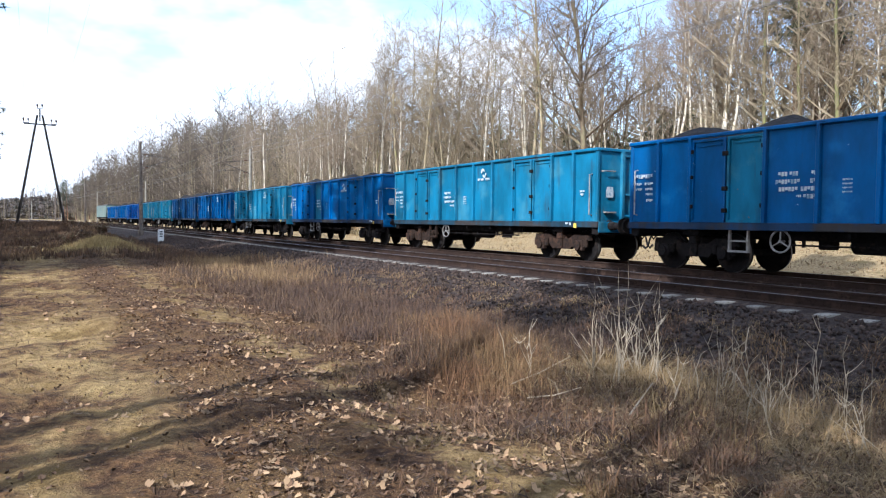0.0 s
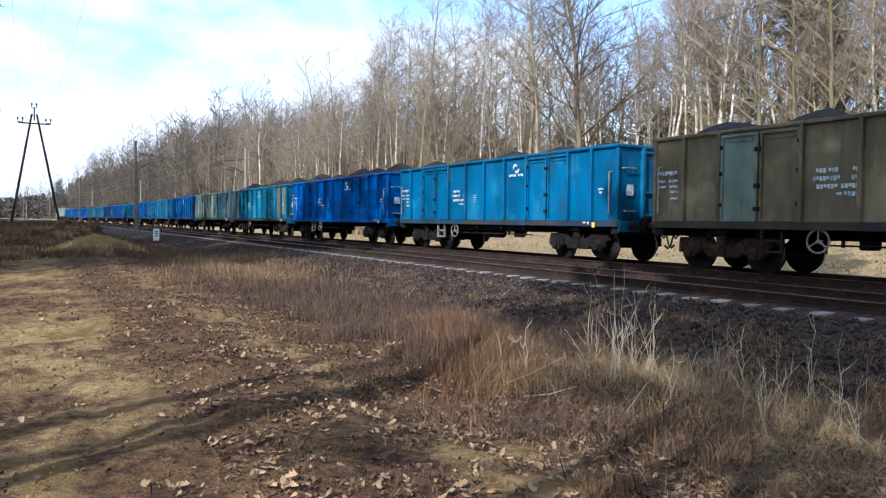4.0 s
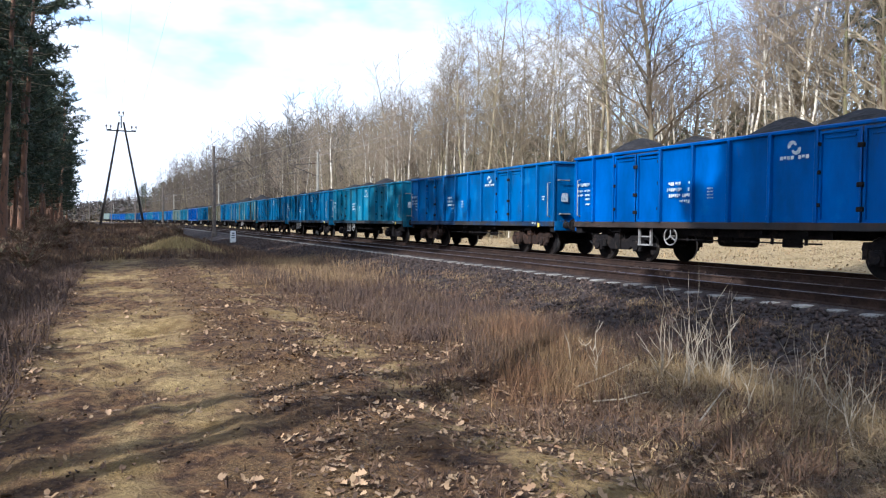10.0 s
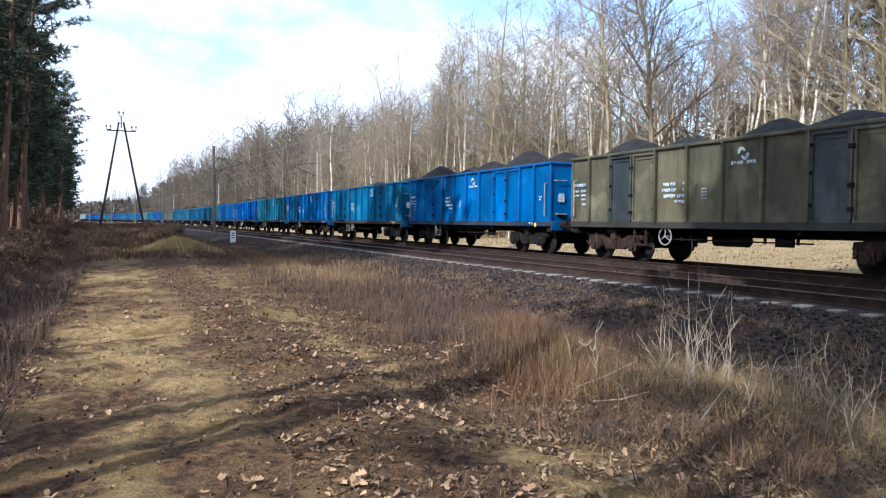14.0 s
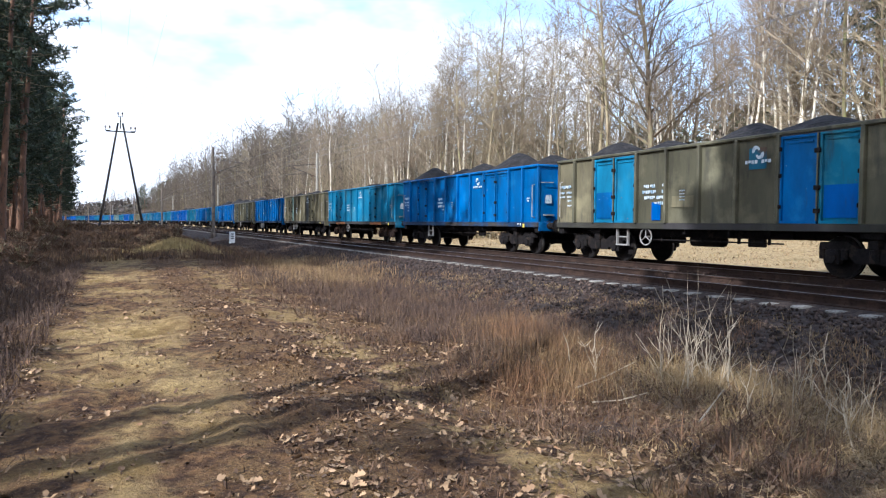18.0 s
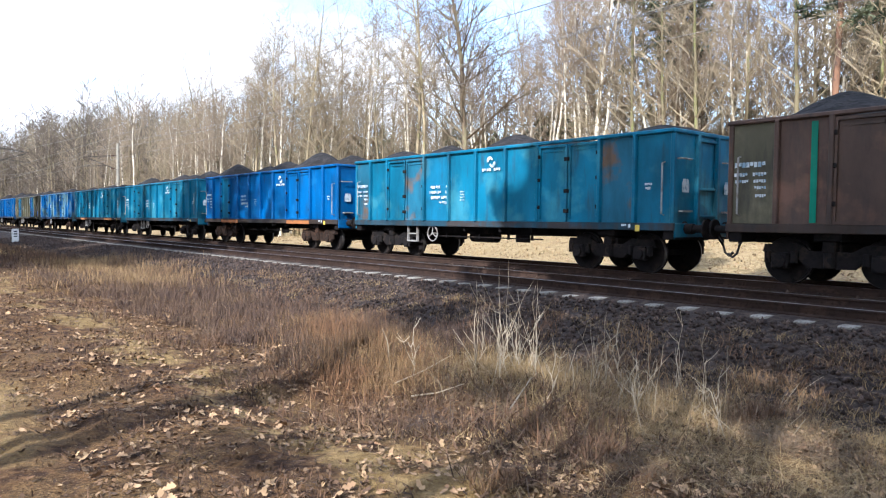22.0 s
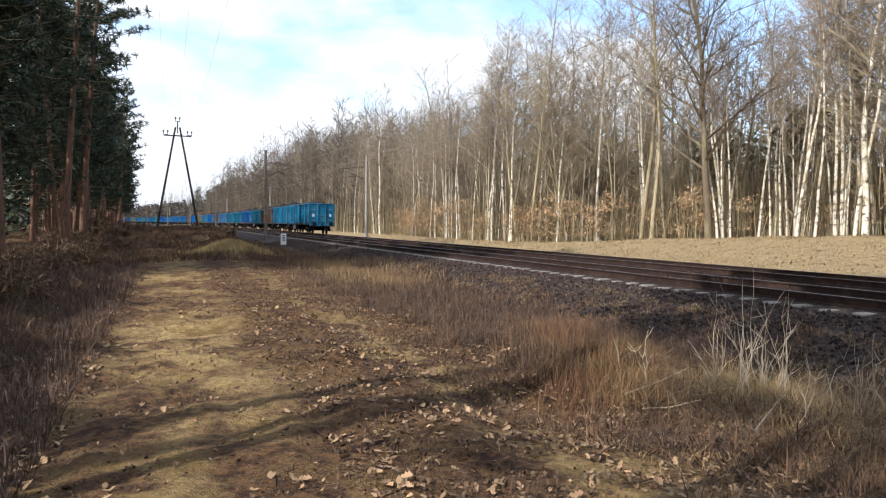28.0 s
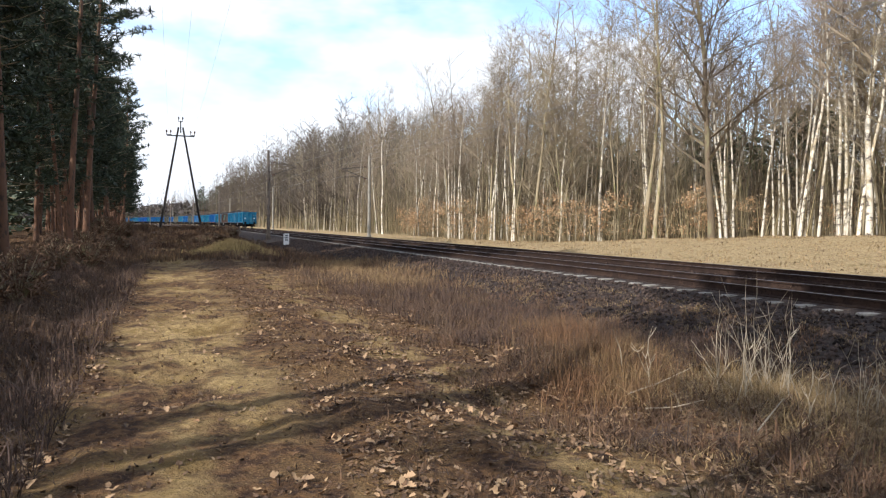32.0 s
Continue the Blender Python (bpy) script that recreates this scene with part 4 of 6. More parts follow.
    for ys in (-0.9, 0.9):
        part("badge", wmesh(f"badge:{ys}", lambda: Shape().add([(-6.405, ys - 0.13, 1.86), (-6.405, ys + 0.13, 1.86), (-6.405, ys + 0.15, 2.02), (-6.405, ys + 0.10, 2.16), (-6.405, ys - 0.10, 2.16), (-6.405, ys - 0.15, 2.02)], [(5, 4, 3, 2, 1, 0)]), M_WHITE), w, "white painted end badge")
        part("end_step", wmesh(f"end_step:{ys}", lambda: Shape().box(-6.47, -6.37, ys - 0.2, ys + 0.2, 1.42, 1.46), M_STEP), w, "pale foot bar")
    if coal is not None:
        part("coal_load", COAL_MESH[coal % len(COAL_MESH)], w, "heaped black coal")
    return w

B, T = "coal wagon in ", ", coal-laden"
WAGONS = [  # paint, words, other bays, emblem's bay, coal, orange sill
    ("blue", "mid-blue paint", {}, 7, 2, None), ("blue", "mid-blue paint", {}, 7, 1, None), ("cobalt", "bright cobalt-blue paint", {}, 7, 5, None),
    ("teal", "pale teal paint", {3: "mint", 8: "mint"}, 7, 0, None), ("teal", "dirty teal paint", {}, 7, 2, None), ("navy", "dark navy paint", {}, 7, 1, None),
    ("blue", "mid-blue paint", {}, 7, 3, None), ("sky", "sky-blue paint", {}, 7, 5, None), ("blue", "mid-blue paint", {4: "sky"}, 7, 0, None),
    ("sky", "sky-blue paint", {}, 6, 2, None),
    ("blue", "mid-blue paint with white scratches", {3: "sky"}, 7, 3, None),
    ("mint", "faded mint-grey paint with blue patches", {8: "teal", 9: "teal", 11: "teal"}, 6, 2, None),
    ("teal", "blue-grey paint with khaki end bays", {0: "khaki", 1: "khaki", 10: "khaki", 11: "mint"}, 6, 1, None),
    ("cobalt", "fresh cobalt-blue paint", {}, 7, 1, None), ("marine", "steel-blue paint", {}, 7, 0, None),
    ("khaki", "streaked khaki paint", {2: "mint", 9: "mint", 6: "slate"}, 6, 3, None),
    ("marine", "sea-blue paint with one pale door", {9: "mint", 10: "teal"}, 7, 1, None),
    ("teal", "blue and khaki patched paint", {2: "khaki", 5: "mint", 7: "blue", 9: "khaki", 10: "mint", 11: "mint"}, 7, 4, "brown"),
    ("marine", "sea-blue paint", {}, 7, 2, None), ("marine", "faded sea-blue paint", {1: "teal"}, 7, 0, None), ("teal", "dark teal paint over a rusty sill", {}, 6, 3, None),
    ("blue", "clean mid-blue paint", {}, 7, 2, None), ("cobalt", "cobalt-blue paint", {}, 7, 1, "brown"), ("teal", "teal paint", {}, 7, 2, None),
    ("blue", "blue paint with white scratches", {2: "sky", 3: "sky"}, 7, 2, None), ("marine", "blue-green paint with a rusty sill", {}, 7, 5, "brown"),
    ("blue", "mid-blue paint", {}, 6, 4, None),
    ("olive", "weathered olive paint", {2: "slate", 8: "slate", 4: "khaki"}, 6, 1, None), ("blue", "blotched blue paint", {2: "patchy"}, 7, 2, None),
    ("khaki", "grey-green weathered paint", {3: "mint", 7: "slate"}, 7, 0, None), ("sky", "bright teal-blue paint over an orange rusty sill", {}, 6, 5, "rustblue"),
    ("blue", "mid-blue paint", {}, 7, 4, None), ("olive", "khaki paint with blue doors", {2: "sky", 3: "sky", 8: "blue", 9: "teal", 0: "khaki", 1: "khaki"}, 7, 1, None),
    ("patchy", "blotched blue paint with bare pale patches", {}, 7, 3, None), ("teal", "teal paint over an orange rusty sill", {}, 7, 0, "brown"),
    ("teal", "teal-blue paint", {10: "sky"}, 7, 1, None), ("blue", "bright blue paint over an orange rusty sill", {2: "sky"}, 7, 4, "brown"),
    ("teal", "dull teal paint with rust stains", {0: "rustblue", 3: "rustblue", 4: "sky", 10: "rustblue"}, 6, 3, None),
    ("brown", "brown primer with green painted patches", {0: "olive"}, 6, 1, None), ("sky", "deep sea-blue paint", {}, 7, 4, None),
    ("sky", "blue paint, the last of the train", {}, 7, 0, None),
]
FIRST = -26
PATCHES = {38: [(1, 0.62, 0.74, 1.2, 3.1, "green"), (4, 0.1, 1.1, 1.75, 2.55, "lime"), (5, 0.15, 1.05, 2.05, 2.7, "green"), (6, 0.1, 1.1, 1.75, 2.95, "green"), (7, 0.1, 0.5, 2.2, 3.1, "teal"), (7, 0.5, 1.1, 2.1, 2.5, "teal"), (10, 0.05, 0.6, 1.9, 3.0, "slate")],
           32: [(5, 0.2, 1.0, 1.6, 1.9, "khaki"), (11, 0.1, 0.6, 1.35, 1.7, "cobalt"), (2, 0.12, 0.88, 1.3, 2.1, "blue"), (9, 0.12, 0.88, 1.3, 2.0, "cobalt"), (4, 0.62, 0.98, 1.25, 1.75, "cobalt"), (7, 0.35, 0.85, 2.45, 2.95, "rustblue")], 11: [(10, 0.3, 0.9, 1.25, 1.55, "cobalt")], 12: [(9, 0.2, 0.7, 1.3, 1.55, "cobalt"), (11, 0.1, 0.7, 1.2, 1.45, "cobalt")]}
def lengthen(w, f):
    """A wagon of a longer kind: the body stretches, its bogies and fittings move apart."""
    for c in w.children:
        if c.name.split(".")[0] in ("bogie", "brake_wheel", "step", "marking", "air_valve"):
            c.location.x += (c.location.x or 2.0) * (f - 1)
        else:
            c.scale.x = f


wagons = [build_wagon(p, B + words + T, swaps, logo, coal, M_GEAR if k % 3 else M_RUST, sill, k % 5 != 1, PATCHES.get(k, ()), k in (30, 34, 36)) for k, (p, words, swaps, logo, coal, sill) in enumerate(WAGONS)]

lengthen(wagons[40], 1.055)


# ---- the locomotive, far ahead ----
def build_locomotive():
    loco = thing("locomotive", "pale grey-green electric locomotive hauling the coal train", "locomotive")
    pale = PAINTS["mint"]
    sh = Shape()
    prof = [(-7.8, 1.3), (-7.95, 2.2), (-7.5, 3.6), (7.5, 3.6), (7.95, 2.2), (7.8, 1.3)]
    v = [(x, y, z) for y in (-1.48, 1.48) for x, z in prof]
    n = len(prof)
    sh.add(v, [tuple(range(n)), tuple(reversed(range(n, 2 * n)))] + [(i, i + n, (i + 1) % n + n, (i + 1) % n) for i in range(n)])
    part("body", sh.mesh("body", pale), loco)
    part("roof", Shape().box(-7.3, 7.3, -1.2, 1.2, 3.6, 3.85, 0.08).mesh("roof", M_DARKSTEEL), loco, "dark grey roof")
    part("frame", Shape().box(-7.8, 7.8, -1.4, 1.4, 1.0, 1.3, 0.03).mesh("frame", M_GEAR), loco)
    for sgn in (-1, 1):
        for y in (-0.72, 0.72):
            part("cab_window", Shape().box(sgn * 7.72 - 0.06, sgn * 7.72 + 0.06, y - 0.5, y + 0.5, 2.5, 3.2, 0.02).mesh("cab_window", M_RUBBER), loco, "dark cab window")
            part("buffer", shape_buffer(sgn, y * 1.22).mesh("buffer", M_GEAR), loco).location = (sgn * 1.45, 0, 0)
        b = part("bogie", WAGON_MESH["bogie"], loco)
        b.location = (sgn * 4.3, 0, 0.08)
        for d in (0.9, -0.9):
            part("wheelset", WAGON_MESH["wheelset"], b).location = (d, 0, 0.38)
        part("pantograph", Shape().tube([(sgn * 5.2, -0.6, 3.85), (sgn * 4.4, -0.5, 4.6), (sgn * 5.0, -0.7, 5.5), (sgn * 5.0, 0.7, 5.5), (sgn * 4.4, 0.5, 4.6), (sgn * 5.2, 0.6, 3.85)], [0.035] * 6, 6).mesh("pantograph", M_DARKSTEEL), loco)
    return loco


loco = build_locomotive()


# ---- trees ----
def grow(rng, sh, p, d, length, r, level, spec, thin):
    """One limb and its offshoots. spec: per level (offshoots, share of length, spread, segments, sides)."""
    n, share, spread, seg, sides = spec[level]
    pts, rad = [p], [r]
    step = length / seg
    for i in range(seg):
        d = (d + Vector((rng.gauss(0, 0.10), rng.gauss(0, 0.10), rng.gauss(0.03, 0.06)))).normalized()
        pts.append(pts[-1] + d * step)
        rad.append(max(r * (1 - 0.85 * (i + 1) / seg), thin))
    sh.tube(pts, rad, sides, False)
    if level + 1 < len(spec):
        for _ in range(n):
            u = rng.uniform(0.25, 0.98) * seg
            i = min(int(u), seg - 1)
            q = pts[i].lerp(pts[i + 1], u - i)
            side = Vector((rng.gauss(0, 1), rng.gauss(0, 1), rng.gauss(0.25, 0.5))).normalized()
            grow(rng, sh, q, (d * (1 - spread) + side * spread).normalized(), length * share * rng.uniform(0.7, 1.2), rad[i] * 0.55, level + 1, spec, thin)


def bare_tree(seed, height, r, bark, twig, clear, limbs, reach, rise, wob=0.02, far=False, thin=0.0):
    """Trunk and crown meshes of a leafless tree."""
    rng = random.Random(seed)
    trunk, crown = Shape(), Shape()
    seg = 5 if far else 10
    pts, rad = [Vector((0, 0, -0.4))], [r * 1.25]
    lean = Vector((rng.gauss(0, wob), rng.gauss(0, wob), 1))
    for i in range(seg):
        lean = (lean + Vector((rng.gauss(0, wob), rng.gauss(0, wob), 0))).normalized()
        pts.append(pts[-1] + lean * (height + 0.4) / seg)
        rad.append(r * (1 - 0.93 * ((i + 1) / seg) ** 1.15) + 0.008)
    trunk.tube(pts, rad, 4 if far else 8, False)
    spec = [(4, 0.55, 0.5, 2, 3), (0, 0, 0, 1, 3)] if far else [(7, 0.5, 0.5, 3, 3), (4, 0.55, 0.55, 1, 3), (0, 0, 0, 1, 3)]
    for k in range(limbs):
        u = clear + (0.985 - clear) * (k + rng.random()) / limbs
        x = u * seg
        i = min(int(x), seg - 1)
        q = pts[i].lerp(pts[i + 1], x - i)
        a = k * 2.4 + rng.uniform(-0.5, 0.5)
        up = rise + 0.5 * (u - clear)
        d = Vector((math.cos(a), math.sin(a), up)).normalized()
        grow(rng, crown, q, d, reach * height * (1.15 - 0.85 * u) * rng.uniform(0.6, 1.15), rad[i] * 0.45 + 0.008, 0, spec, thin or (0.016 if far else 0.007))
    return trunk.mesh("trunk", bark, smooth_all=True), crown.mesh("crown", twig)


def pine(seed, height, r, clear, full=0.11):
    rng = random.Random(seed)
    trunk = Shape()
    pts, rad = [Vector((0, 0, -0.4))], [r * 1.2]
    lean = Vector((rng.gauss(0, 0.012), rng.gauss(0, 0.012), 1))
    for i in range(9):
        lean = (lean + Vector((rng.gauss(0, 0.01), rng.gauss(0, 0.01), 0))).normalized()
        pts.append(pts[-1] + lean * (height + 0.4) / 9)
        rad.append(r * (1 - 0.9 * ((i + 1) / 9) ** 1.3) + 0.01)
    trunk.tube(pts, rad, 8, False)
    wood = Shape()
    tufts = []
    n = int((1 - clear) * height * 4.6)
    for k in range(n):
        u = clear + (0.99 - clear) * (k + rng.random()) / n
        x = u * 9
        i = min(int(x), 8)
        q = pts[i].lerp(pts[i + 1], x - i)
        a = k * 2.4 + rng.uniform(-0.6, 0.6)
        shape_u = (u - clear) / (1 - clear)
        length = (0.6 + 2.3 * math.sin(math.pi * min(1, shape_u * 0.85 + 0.18)) ** 0.8) * rng.uniform(0.6, 1.2)
        d = Vector((math.cos(a), math.sin(a), rng.uniform(-0.15, 0.35) + 0.5 * shape_u)).normalized()
        tip = q + d * length + Vector((0, 0, 0.25 * length * shape_u))
        midp = q.lerp(tip, 0.5) - Vector((0, 0, 0.06 * length))
        wood.tube([q, midp, tip], [0.035, 0.022, 0.008], 3, False)
        if u < clear + 0.10 and rng.random() < 0.5:
            continue
        for j in range(int(3 + length * 3.6)):
            v = rng.uniform(0.30, 1.05)
            c = q.lerp(midp, v * 2) if v < 0.5 else midp.lerp(tip, v * 2 - 1)
            tufts.append((c + Vector((rng.gauss(0, 0.16), rng.gauss(0, 0.16), rng.gauss(0.04, 0.10))), rng.uniform(0.20, 0.42)))
    verts, faces = [], []
    for c, size in tufts:
        for _ in range(12):
            d = Vector((rng.gauss(0, 1), rng.gauss(0, 1), rng.gauss(0.3, 0.8))).normalized() * size * rng.uniform(0.7, 1.2)
            e = d.cross(Vector((rng.gauss(0, 1), rng.gauss(0, 1), rng.gauss(0, 1)))).normalized() * size * full
            b = len(verts)
            verts += [c - e, c + e, c + d + e * 0.5, c + d * 1.15 - e * 0.4]
            faces.append((b, b + 1, b + 2, b + 3))
    return trunk.mesh("trunk", M_PINEBARK, smooth_all=True), wood.mesh("branchwood", M_BARK), mesh_np("crown", verts, faces, M_NEEDLE)


def leafy_sapling(seed, height):
    """A young oak that keeps its brown leaves."""
    rng = random.Random(seed)
    sh, stem, verts, faces = Shape(), Shape(), [], []
    stem.tube([(0, 0, -0.2), (rng.gauss(0, 0.1), rng.gauss(0, 0.1), height * 0.5), (rng.gauss(0, 0.2), rng.gauss(0, 0.2), height)], [0.045, 0.03, 0.008], 5, False)
    for k in range(26):
        z = height * rng.uniform(0.12, 0.95)
        a = rng.uniform(0, 6.28)
        length = (height - z) * 0.45 + rng.uniform(0.3, 0.9)
        tip = Vector((math.cos(a) * length, math.sin(a) * length, z + length * rng.uniform(0.1, 0.5)))
        sh.tube([(0, 0, z), tip * 0.5 + Vector((0, 0, z * 0.5 + 0.05)), tip], [0.016, 0.010, 0.004], 3, False)
        for _ in range(18):
            c = Vector((0, 0, z)).lerp(tip, rng.uniform(0.3, 1.05)) + Vector((rng.gauss(0, 0.14), rng.gauss(0, 0.14), rng.gauss(0, 0.10)))
            d = Vector((rng.gauss(0, 1), rng.gauss(0, 1), rng.gauss(-0.3, 0.6))).normalized() * rng.uniform(0.06, 0.13)
            e = d.cross(Vector((rng.gauss(0, 1), rng.gauss(0, 1), rng.gauss(0, 1)))).normalized() * 0.05
            b = len(verts)
            verts += [c, c + d * 0.5 + e, c + d, c + d * 0.5 - e]
            faces.append((b, b + 1, b + 2, b + 3))
    return stem.mesh("stem", M_BARK), sh.mesh("branchwood", M_BARK), mesh_np("foliage", verts, faces, M_DRYLEAF)


BIRCHES = [bare_tree(10 + k, h, 1.0 * r, M_BIRCH, M_BTWIG, 0.46, 24, 0.25, 0.95, 0.044) for k, (h, r) in enumerate(((17, 0.085), (15, 0.072), (19, 0.10), (13, 0.06), (16, 0.08)))]
BARES = [bare_tree(30 + k, h, r, M_BARK, M_TWIG, c + 0.08, 24, 0.30, 0.75, 0.045) for k, (h, r, c) in enumerate(((18, 0.115, 0.32), (15, 0.08, 0.25), (20, 0.14, 0.38), (12, 0.06, 0.18), (16, 0.09, 0.3), (10, 0.045, 0.12)))]
M_OAKBARK = material("dark_oak_bark", (0.135, 0.10, 0.062), 0.95, 0.0, (0.085, 0.062, 0.04), 1.5, 0.5, (0.18, 0.155, 0.085), 2.5, 0.45, bump=0.8, bump_scale=9, stretch=(1, 1, 0.3))
OAK = bare_tree(77, 23, 0.23, M_OAKBARK, M_OAKBARK, 0.20, 40, 0.34, 0.7, 0.045)
MOSSY = [bare_tree(85 + k, h, r, M_MOSS, M_TWIG, 0.24, 30, 0.28, 0.7, 0.028) for k, (h, r) in enumerate(((19, 0.15), (17, 0.125)))]
BIG_BIRCH = bare_tree(88, 21, 0.17, M_BIRCH, M_BTWIG, 0.42, 28, 0.28, 0.85, 0.04)
PINES = [pine(50 + k, h, r, c, 0.26 if k == 4 else 0.085 if k == 5 else 0.11) for k, (h, r, c) in enumerate(((20, 0.17, 0.36), (18, 0.15, 0.24), (21, 0.19, 0.45), (17, 0.14, 0.15), (21.5, 0.115, 0.46), (21, 0.11, 0.30)))]
SAPLINGS = [leafy_sapling(90 + k, h) for k, h in enumerate((3.4, 2.5, 4.2))]


def plant(name, label, category, group, meshes, names, s, o, rng, scale=1.0, lean=0.03):
    t = thing(name, label, category, group)
    for nm, me in zip(names, meshes):
        q = part(nm, me, t)
        if nm in ("branchwood", "foliage"):
            q["kind"] = "stuff"
    t.matrix_basis = Matrix.LocRotScale(spot(s, o), Euler((rng.gauss(0, lean), rng.gauss(0, lean), rng.uniform(0, 6.28))), (scale,) * 3)
    return t


rng = random.Random(4)
TC = ("trunk", "crown")
plant("oak", "tall bare oak with spreading grey-brown limbs at the wood's edge", "tree", "", OAK, TC, 36.5, 17.6, rng)
for s, o, kind in ((25.6, 21.8, 0), (23.2, 21.4, 1), (21.0, 21.6, 0), (19.6, 22.4, 1), (16.8, 22.0, 0), (13.0, 22.6, 1)):
    plant("deciduous_tree", "stout leafless tree with olive mossy bark at the meadow's edge", "tree", "bare trees across the line", MOSSY[kind], TC, s, o, rng)
plant("birch", "large white-barked birch at the meadow's edge", "tree", "birches across the line", BIG_BIRCH, TC, 27.8, 20.6, rng)
for s, o in ((25.2, 23.4), (24.6, 24.0), (14.5, 21.4)):
    plant("pine", "tall pine with a sunlit orange trunk among bare trees", "tree", "pines across the line", PINES[2], ("trunk", "branchwood", "crown"), s, o, rng, 1.05)
# the edge of the wood across the line
for k in range(175):
    s = rng.uniform(-6, 150) if k % 3 else rng.uniform(0, 70)
    plant("birch", "slender leafless birch with white bark at the wood's edge", "tree", "birches across the line", rng.choice(BIRCHES), TC, s, float(edge_right(s)) + abs(rng.gauss(0, 5)), rng, rng.uniform(0.8, 1.15) * (1 - 0.13 * float(smooth(50, 75, s))), 0.03)
for k in range(150):
    s = rng.uniform(-6, 170) if k % 2 else rng.uniform(-6, 60)
    plant("deciduous_tree", "leafless tree with grey-brown bark and fine twigs", "tree", "bare trees across the line", rng.choice(BARES), TC, s, float(edge_right(s)) + 1.0 + abs(rng.gauss(0, 9)), rng, rng.uniform(0.75, 1.15) * (1 - 0.13 * float(smooth(50, 75, s))))
for k in range(15):
    s = rng.uniform(-4, 19)
    plant("pine", "tall pine with an orange trunk among bare trees", "tree", "pines across the line", rng.choice(PINES), ("trunk", "branchwood", "crown"), s, float(edge_right(s)) + 3 + abs(rng.gauss(0, 10)), rng, rng.uniform(0.85, 1.15))
for k in range(60):
    s = rng.uniform(-2, 80)
    plant("oak_sapling", "young oak holding its brown withered leaves", "sapling", "saplings at the wood's edge", rng.choice(SAPLINGS), ("stem", "branchwood", "foliage"), s, float(edge_right(s)) + rng.uniform(-0.4, 3.5), rng, rng.uniform(0.7, 1.2))
for k in range(14):
    s = rng.uniform(285, 345)
    plant("pine", "dark pine at the far end of the wood", "tree", "pines across the line", rng.choice(PINES), ("trunk", "branchwood", "crown"), s, float(edge_right(s)) + rng.uniform(0, 14), rng, rng.uniform(0.7, 0.9))
# the pine wood on the near side
for k in range(135):
    s = 22 + 150 * (k / 135) ** 1.3 + rng.uniform(-1, 1)
    if 25 < s < 60 and k % 5 in (1, 3):
        continue
    o = -20.5 - 0.012 * (s - 22) - abs(rng.gauss(0, 4.5)) - (0.8 if k % 2 else 0)
    plant("pine", "tall dark pine with a bare orange trunk at the wood's edge", "tree", "pines beside the way", PINES[rng.choice((0, 1, 2))] if o > -21.8 else PINES[rng.choice((1, 3, 3))], ("trunk", "branchwood", "crown"), s, o, rng, rng.uniform(0.85, 1.12))
for k in range(44):
    o = (rng.uniform(-20.4, -19.4), rng.uniform(-21.9, -20.6), rng.uniform(-23.6, -22.1))[k % 3]
    s = 2.0 - 0.7 * k + rng.uniform(-0.4, 0.4) + 0.395 * (o + 18.5)
    if k == 0:
        s, o = 3.9, -20.6
    plant("pine", "tall dark pine with a bare orange trunk at the wood's edge", "tree", "pines beside the way", PINES[5 if k % 3 == 1 else 4], ("trunk", "branchwood", "crown"), s, o, rng, rng.uniform(1.0, 1.15))
for s, o in ((3.0, -19.7), (2.7, -22.3)):
    plant("pine", "tall dark pine with a bare orange trunk at the wood's edge", "tree", "pines beside the way", PINES[4], ("trunk", "branchwood", "crown"), s, o, rng, rng.uniform(1.0, 1.1))
for s, o in ((20.5, -23.0), (22.5, -27.0), (46.0, -20.7), (51.5, -20.4), (57.0, -20.6)):
    plant("pine", "tall dark pine with a bare orange trunk at the wood's edge", "tree", "pines beside the way", PINES[2], ("trunk", "branchwood", "crown"), s, o, rng, 1.0)


def joined(name, label, category, kinds, places, mat):
    """Many far trees as one mesh; kinds: (verts, faces) arrays of triangles or quads."""
    vs, fs, b = [], [], 0
    for k, s, o, turn, sc in places:
        v, f = kinds[k]
        c, d = math.cos(turn) * sc, math.sin(turn) * sc
        p = spot(s, o)
        vs.append(np.stack([v[:, 0] * c - v[:, 1] * d + p.x, v[:, 0] * d + v[:, 1] * c + p.y, v[:, 2] * sc + p.z], -1))
        fs.append(f + b)
        b += len(v)
    return thing(name, label, category, kind="stuff", data=mesh_np(name, np.concatenate(vs), np.concatenate(fs), mat))


def arrays(me):
    v = np.empty(len(me.vertices) * 3)
    me.vertices.foreach_get("co", v)
    f = np.array([p.vertices[:] for p in me.polygons if len(p.vertices) == 4])
    return v.reshape(-1, 3), f


